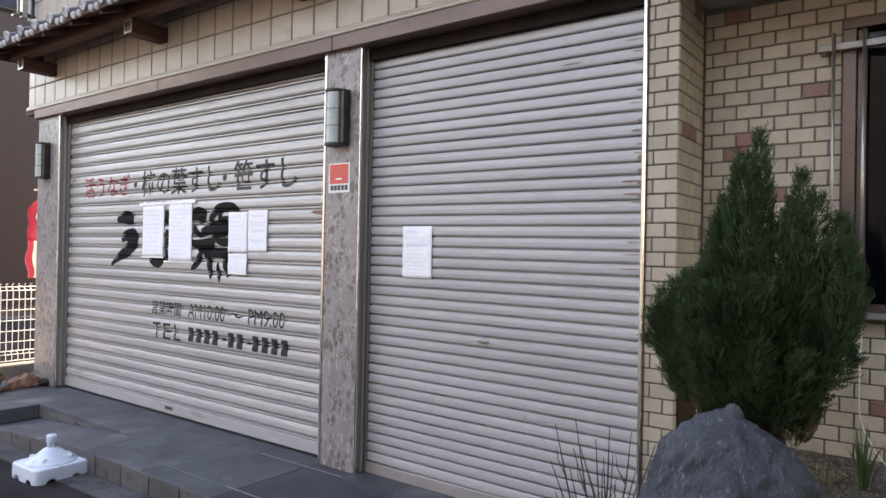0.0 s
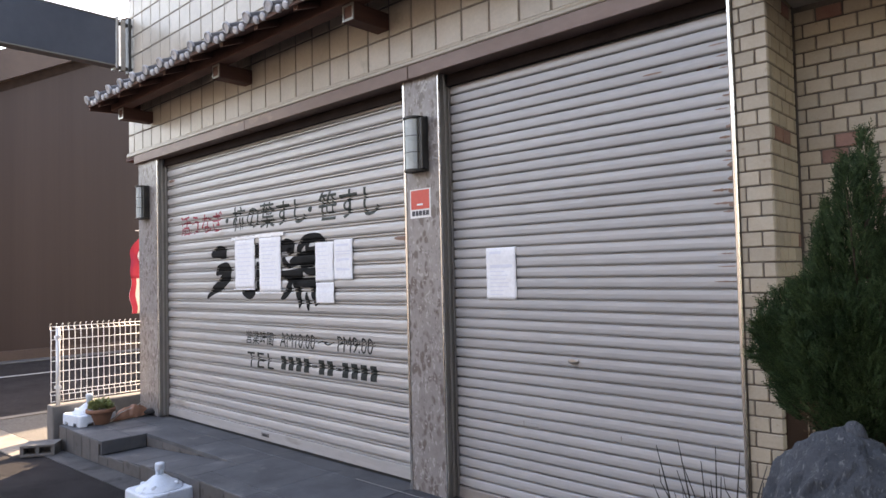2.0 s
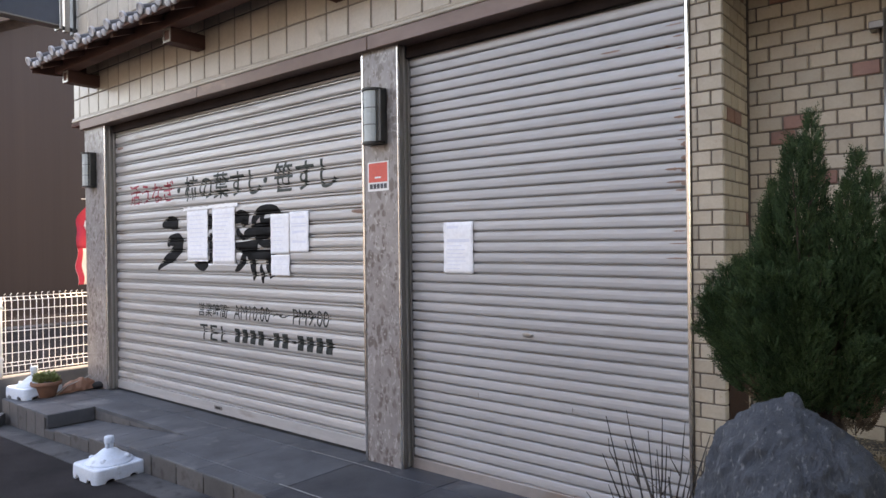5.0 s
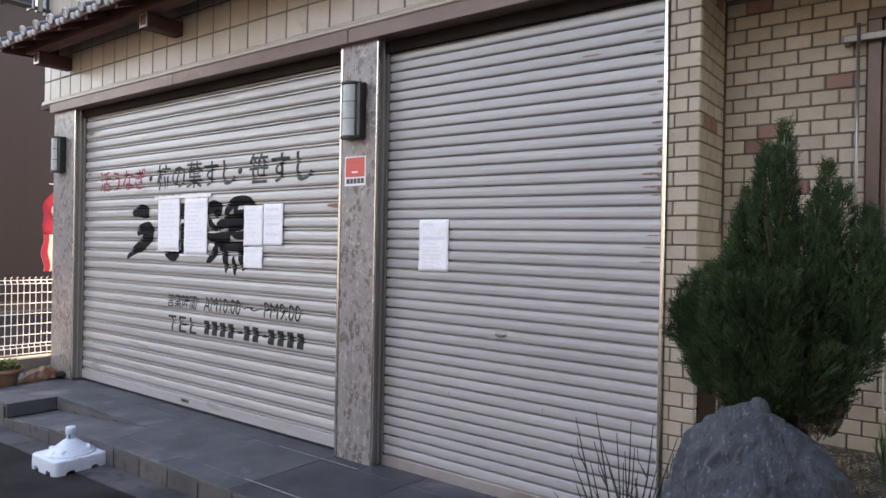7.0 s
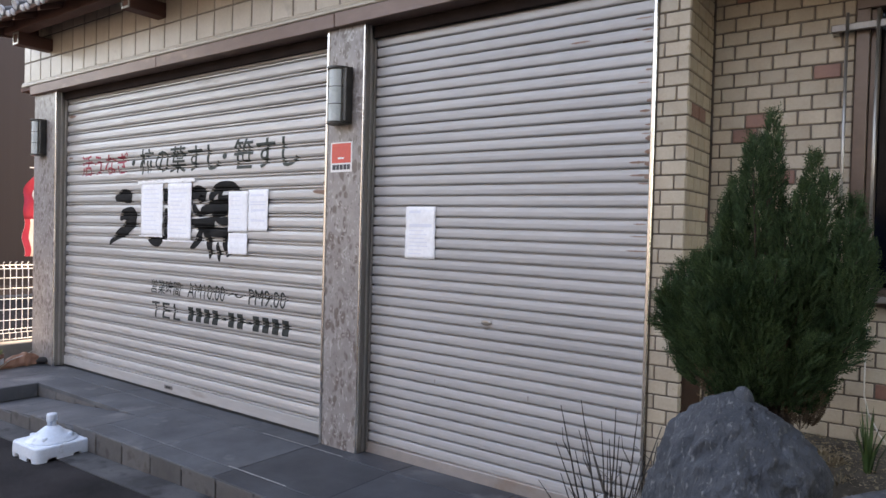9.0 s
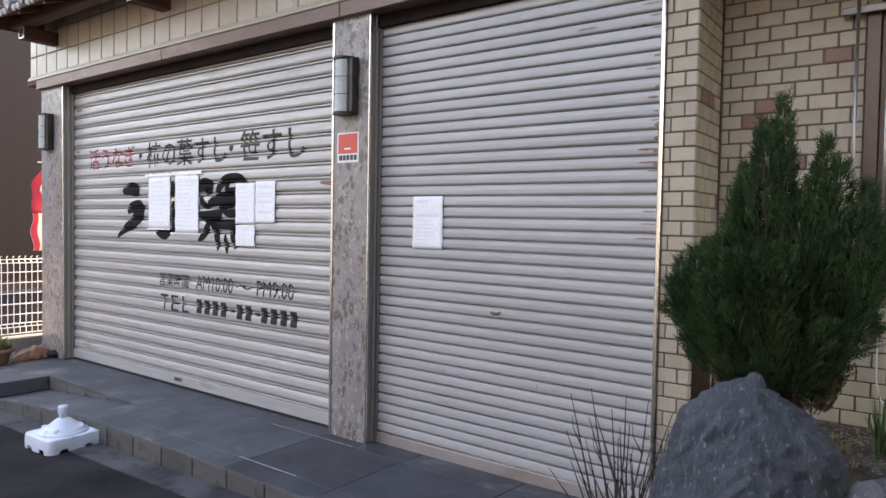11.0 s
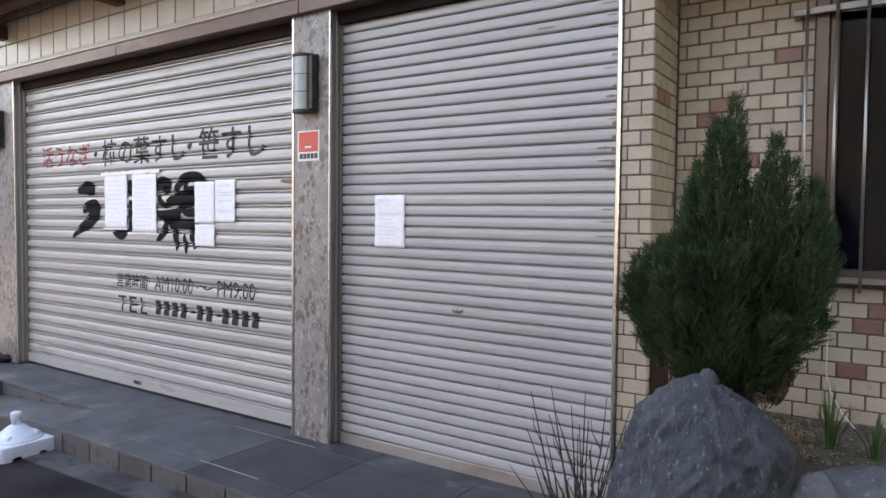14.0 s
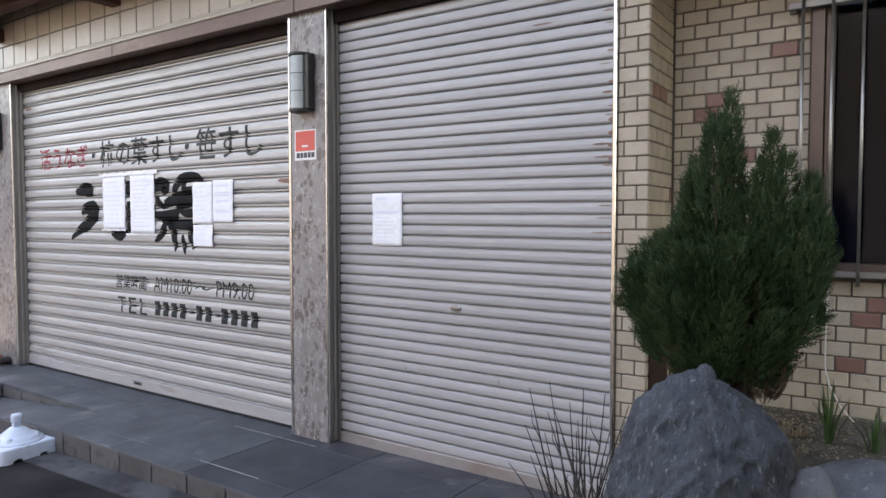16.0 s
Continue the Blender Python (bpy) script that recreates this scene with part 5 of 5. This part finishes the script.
ob = mesh_from("dead_foliage", [v - off for v in V], F, M_DEAD, shrub, "dead brown sprays under the crown")
ob["kind"] = "stuff"


# ---- twiggy plant, grass, straw, cable ----
twig = thing("twiggy_plant", (1.83, -.70, -.06), "leafless dark twiggy plant beside the large rock", "plant")
rnd = random.Random(21)
TIPS = [(1.545, .64), (1.605, .66), (1.66, .60), (1.63, .565), (1.70, .60), (1.765, .665), (1.84, .655), (1.80, .58), (1.54, .50), (1.735, .50),
        (1.50, .36), (1.58, .40), (1.68, .47), (1.77, .44), (1.83, .49), (1.87, .44), (1.90, .55), (1.62, .33), (1.72, .38), (1.79, .36), (1.85, .37), (1.93, .42),
        (1.955, .60), (1.985, .50), (1.925, .62), (1.94, .47), (1.66, .42), (1.75, .55), (1.60, .47), (1.88, .50), (1.56, .30), (1.70, .30)]
for i, (tx, tz) in enumerate(TIPS):
    base = Vector((1.80 + rnd.uniform(-.07, .09), -.70 + rnd.uniform(-.07, .07), -.06))
    tip = Vector((tx, -.62 + rnd.uniform(-.10, .08), tz))
    m1 = base.lerp(tip, .35) + Vector(((base.x - tip.x) * -.06 + rnd.uniform(-.012, .012), 0, .05))
    m2 = base.lerp(tip, .7) + Vector((rnd.uniform(-.014, .014), rnd.uniform(-.01, .01), .02))
    bm = bmesh.new()
    tube(bm, [base, m1, m2, tip], [.0046, .0040, .0032, .0016], 5)
    if i % 3 == 0:
        tube(bm, [m2, m2 + Vector((rnd.choice((-1, 1)) * .035, 0, .06)), m2 + Vector((rnd.choice((-1, 1)) * .04, 0, .11))], [.0026, .0018, .001], 5)
    part("stem", local(twig, bm), M_TWIG, twig, smooth=True)


def blades(name, c, n, length, material, label, rnd, spread=.5, width=.005):
    p = thing(name, c, label, "plant", "small plants in the soil")
    V, F = [], []
    for _ in range(n):
        a = rnd.uniform(0, 6.28)
        b = Vector((math.cos(a) * .02 * rnd.random(), math.sin(a) * .02 * rnd.random(), -.01))
        L_ = length * rnd.uniform(.55, 1.1)
        tilt = rnd.uniform(.05, spread)
        s = Vector((-math.sin(a), math.cos(a), 0)) * width
        i = len(V)
        for t, w in ((0, .7), (.4, 1), (.75, .7)):
            q = b + Vector((math.cos(a) * tilt * t ** 1.6, math.sin(a) * tilt * t ** 1.6, t * (1 - .3 * tilt * t))) * L_
            V += [q + s * w, q - s * w]
        V.append(b + Vector((math.cos(a) * tilt, math.sin(a) * tilt, 1 - .3 * tilt)) * L_)
        F += [(i, i + 1, i + 3, i + 2), (i + 2, i + 3, i + 5, i + 4), (i + 4, i + 5, i + 6)]
    mesh_from("foliage", V, F, material, p)
    return p


rnd = random.Random(8)
blades("grass_tuft", (2.53, -.07, .458), 26, .25, M_GRASS, "green tuft of narrow blades in the soil", rnd, .42, .0048)
blades("grass_tuft", (2.67, -.065, .452), 14, .17, M_GRASS, "small green tuft in the soil", rnd, .6, .0045)
blades("grass_tuft", (2.41, -.06, .44), 46, .075, M_STRAW, "dry straw tuft beside the rock", rnd, 1.0, .003)
blades("grass_tuft", (2.36, -.16, .40), 40, .07, M_STRAW, "dry straw tuft beside the rock", rnd, 1.1, .003)
blades("grass_tuft", (2.46, -.14, .425), 30, .05, M_STRAW, "dry straw tuft beside the rock", rnd, 1.2, .003)
for x, y, z, n_ in ((2.33, -.05, .445, 50), (2.38, -.10, .435, 60), (2.43, -.02, .452, 40), (2.37, .04, .458, 36), (2.45, -.20, .425, 40), (2.30, .08, .46, 30)):
    blades("grass_tuft", (x, y, z), n_, .055, M_STRAW, "flattened dry straw on the soil", rnd, 1.5, .0032)
V, F = [], []
for _ in range(1200):  # crumbs and litter on the soil
    x, y = 2.25 + abs(rnd.gauss(0, .22)), rnd.uniform(-.25, .25)
    t = max(0, min(1, (y + .95) / .75))
    z = -.08 + .52 * (t * t * (3 - 2 * t)) + .045 * max(0, (y + .2) / .46) + .004 + .02 * noise.noise((x * 4, y * 4, 0))
    r = rnd.uniform(.003, .009)
    i = len(V)
    V += [Vector((x, y, z)) + Vector((rnd.uniform(-r, r), rnd.uniform(-r, r), rnd.uniform(0, r))) for _ in range(4)]
    F += [(i, i + 1, i + 2), (i, i + 2, i + 3), (i, i + 3, i + 1), (i + 1, i + 3, i + 2)]
ob = mesh_from("soil_litter", V, F, M_STRAW, None)
tagged(ob, "dry crumbs and litter on the soil", "litter", kind="stuff")

bm = bmesh.new()
tube(bm, [(2.495, .248, 1.05), (2.488, .25, .914), (2.486, .25, .75), (2.487, .25, .68), (2.503, .248, .61), (2.545, .235, .53), (2.60, .20, .475)], .0032, 6)
tagged(part("cable", bm, M_CABLE, smooth=True), "thin white cable hanging down the brick wall", "cable")

# ---- pieces of walls ----
def brick(w, mat_, parent, at, face):
    size = (w, .012, PITCH - .0066) if face == "y" else (.012, w, PITCH - .0066)
    piece("brick", size, mat_, parent, at, .003, .004)


RED = {(3, 2.267), (0, 1.991), (-1, 1.932), (-18, 2.53), (-15, 2.584), (-14, 2.584), (9, 1.97), (-4, 2.05)}
for k in range(-22, 10):
    z = 1.802 + (k + .5) * PITCH
    if z + PITCH / 2 > 2.462:
        continue
    x = .083 if k % 2 == 0 else .030
    while x < 2.8:
        a, b = max(x, 1.849), x + BW
        hit_win = z > WZ0 - .02 and z < WZ1 + .02
        if hit_win:
            b = min(b, WX0 - .001)
        if b - a > .02 and b > 1.86:
            red = any(r == k and abs(x - q) < .05 for r, q in RED)
            w = b - a - .0072
            brick(w, M_BRICKR if red else M_BRICK, wall_back, ((a + b) / 2, WY + .006, z), "y")
        x += BW
for k in range(-33, 9):
    z = 2.0745 + (k + .5) * PITCH
    if z < -.1:
        continue
    for a, b in (((1.709, 1.737), (1.737, 1.845)) if k % 2 == 0 else ((1.709, 1.794), (1.794, 1.845))):
        brick(b - a - .006, M_BRICK, wall_pil, ((a + b) / 2, -.094, z), "y")
    ys = (-.10, .006, .112, .218, .255) if k % 2 else (-.10, -.05, .056, .162, .255)
    for j, (a, b) in enumerate(zip(ys, ys[1:])):
        red = (k, j) in ((-4, 2), (-4, 1), (-11, 3), (5, 2), (-14, 2))
        brick(b - a - .007, M_BRICKR if red else M_BRICK, wall_pil, (1.8395, (a + b) / 2 + .002, z), "x")

for r in range(9):
    z0 = 2.634 + r * TILE - (.018 if r else 0)
    if 2.95 < z0 + .1 < 3.12:
        continue
    x = .004 - 22 * TILE
    while x < 1.69:
        a, b = max(x, -4.43), min(x + TILE, 1.70)
        far = r >= 3 and x > -.6
        if b - a > .03 and not far:
            h = TILE - (0 if r else .018)
            piece("facade_tile", (b - a - .013, .014, h - .013), M_CREAM, wall_up, ((a + b) / 2, -.1105, z0 + h / 2), .003, .002)
        x += TILE
for r in range(9):
    piece("facade_tile", (.012, .19, TILE - .009), M_CREAM, wall_up, (-4.4265, -.012, 2.634 + (r + .5) * TILE), .003)
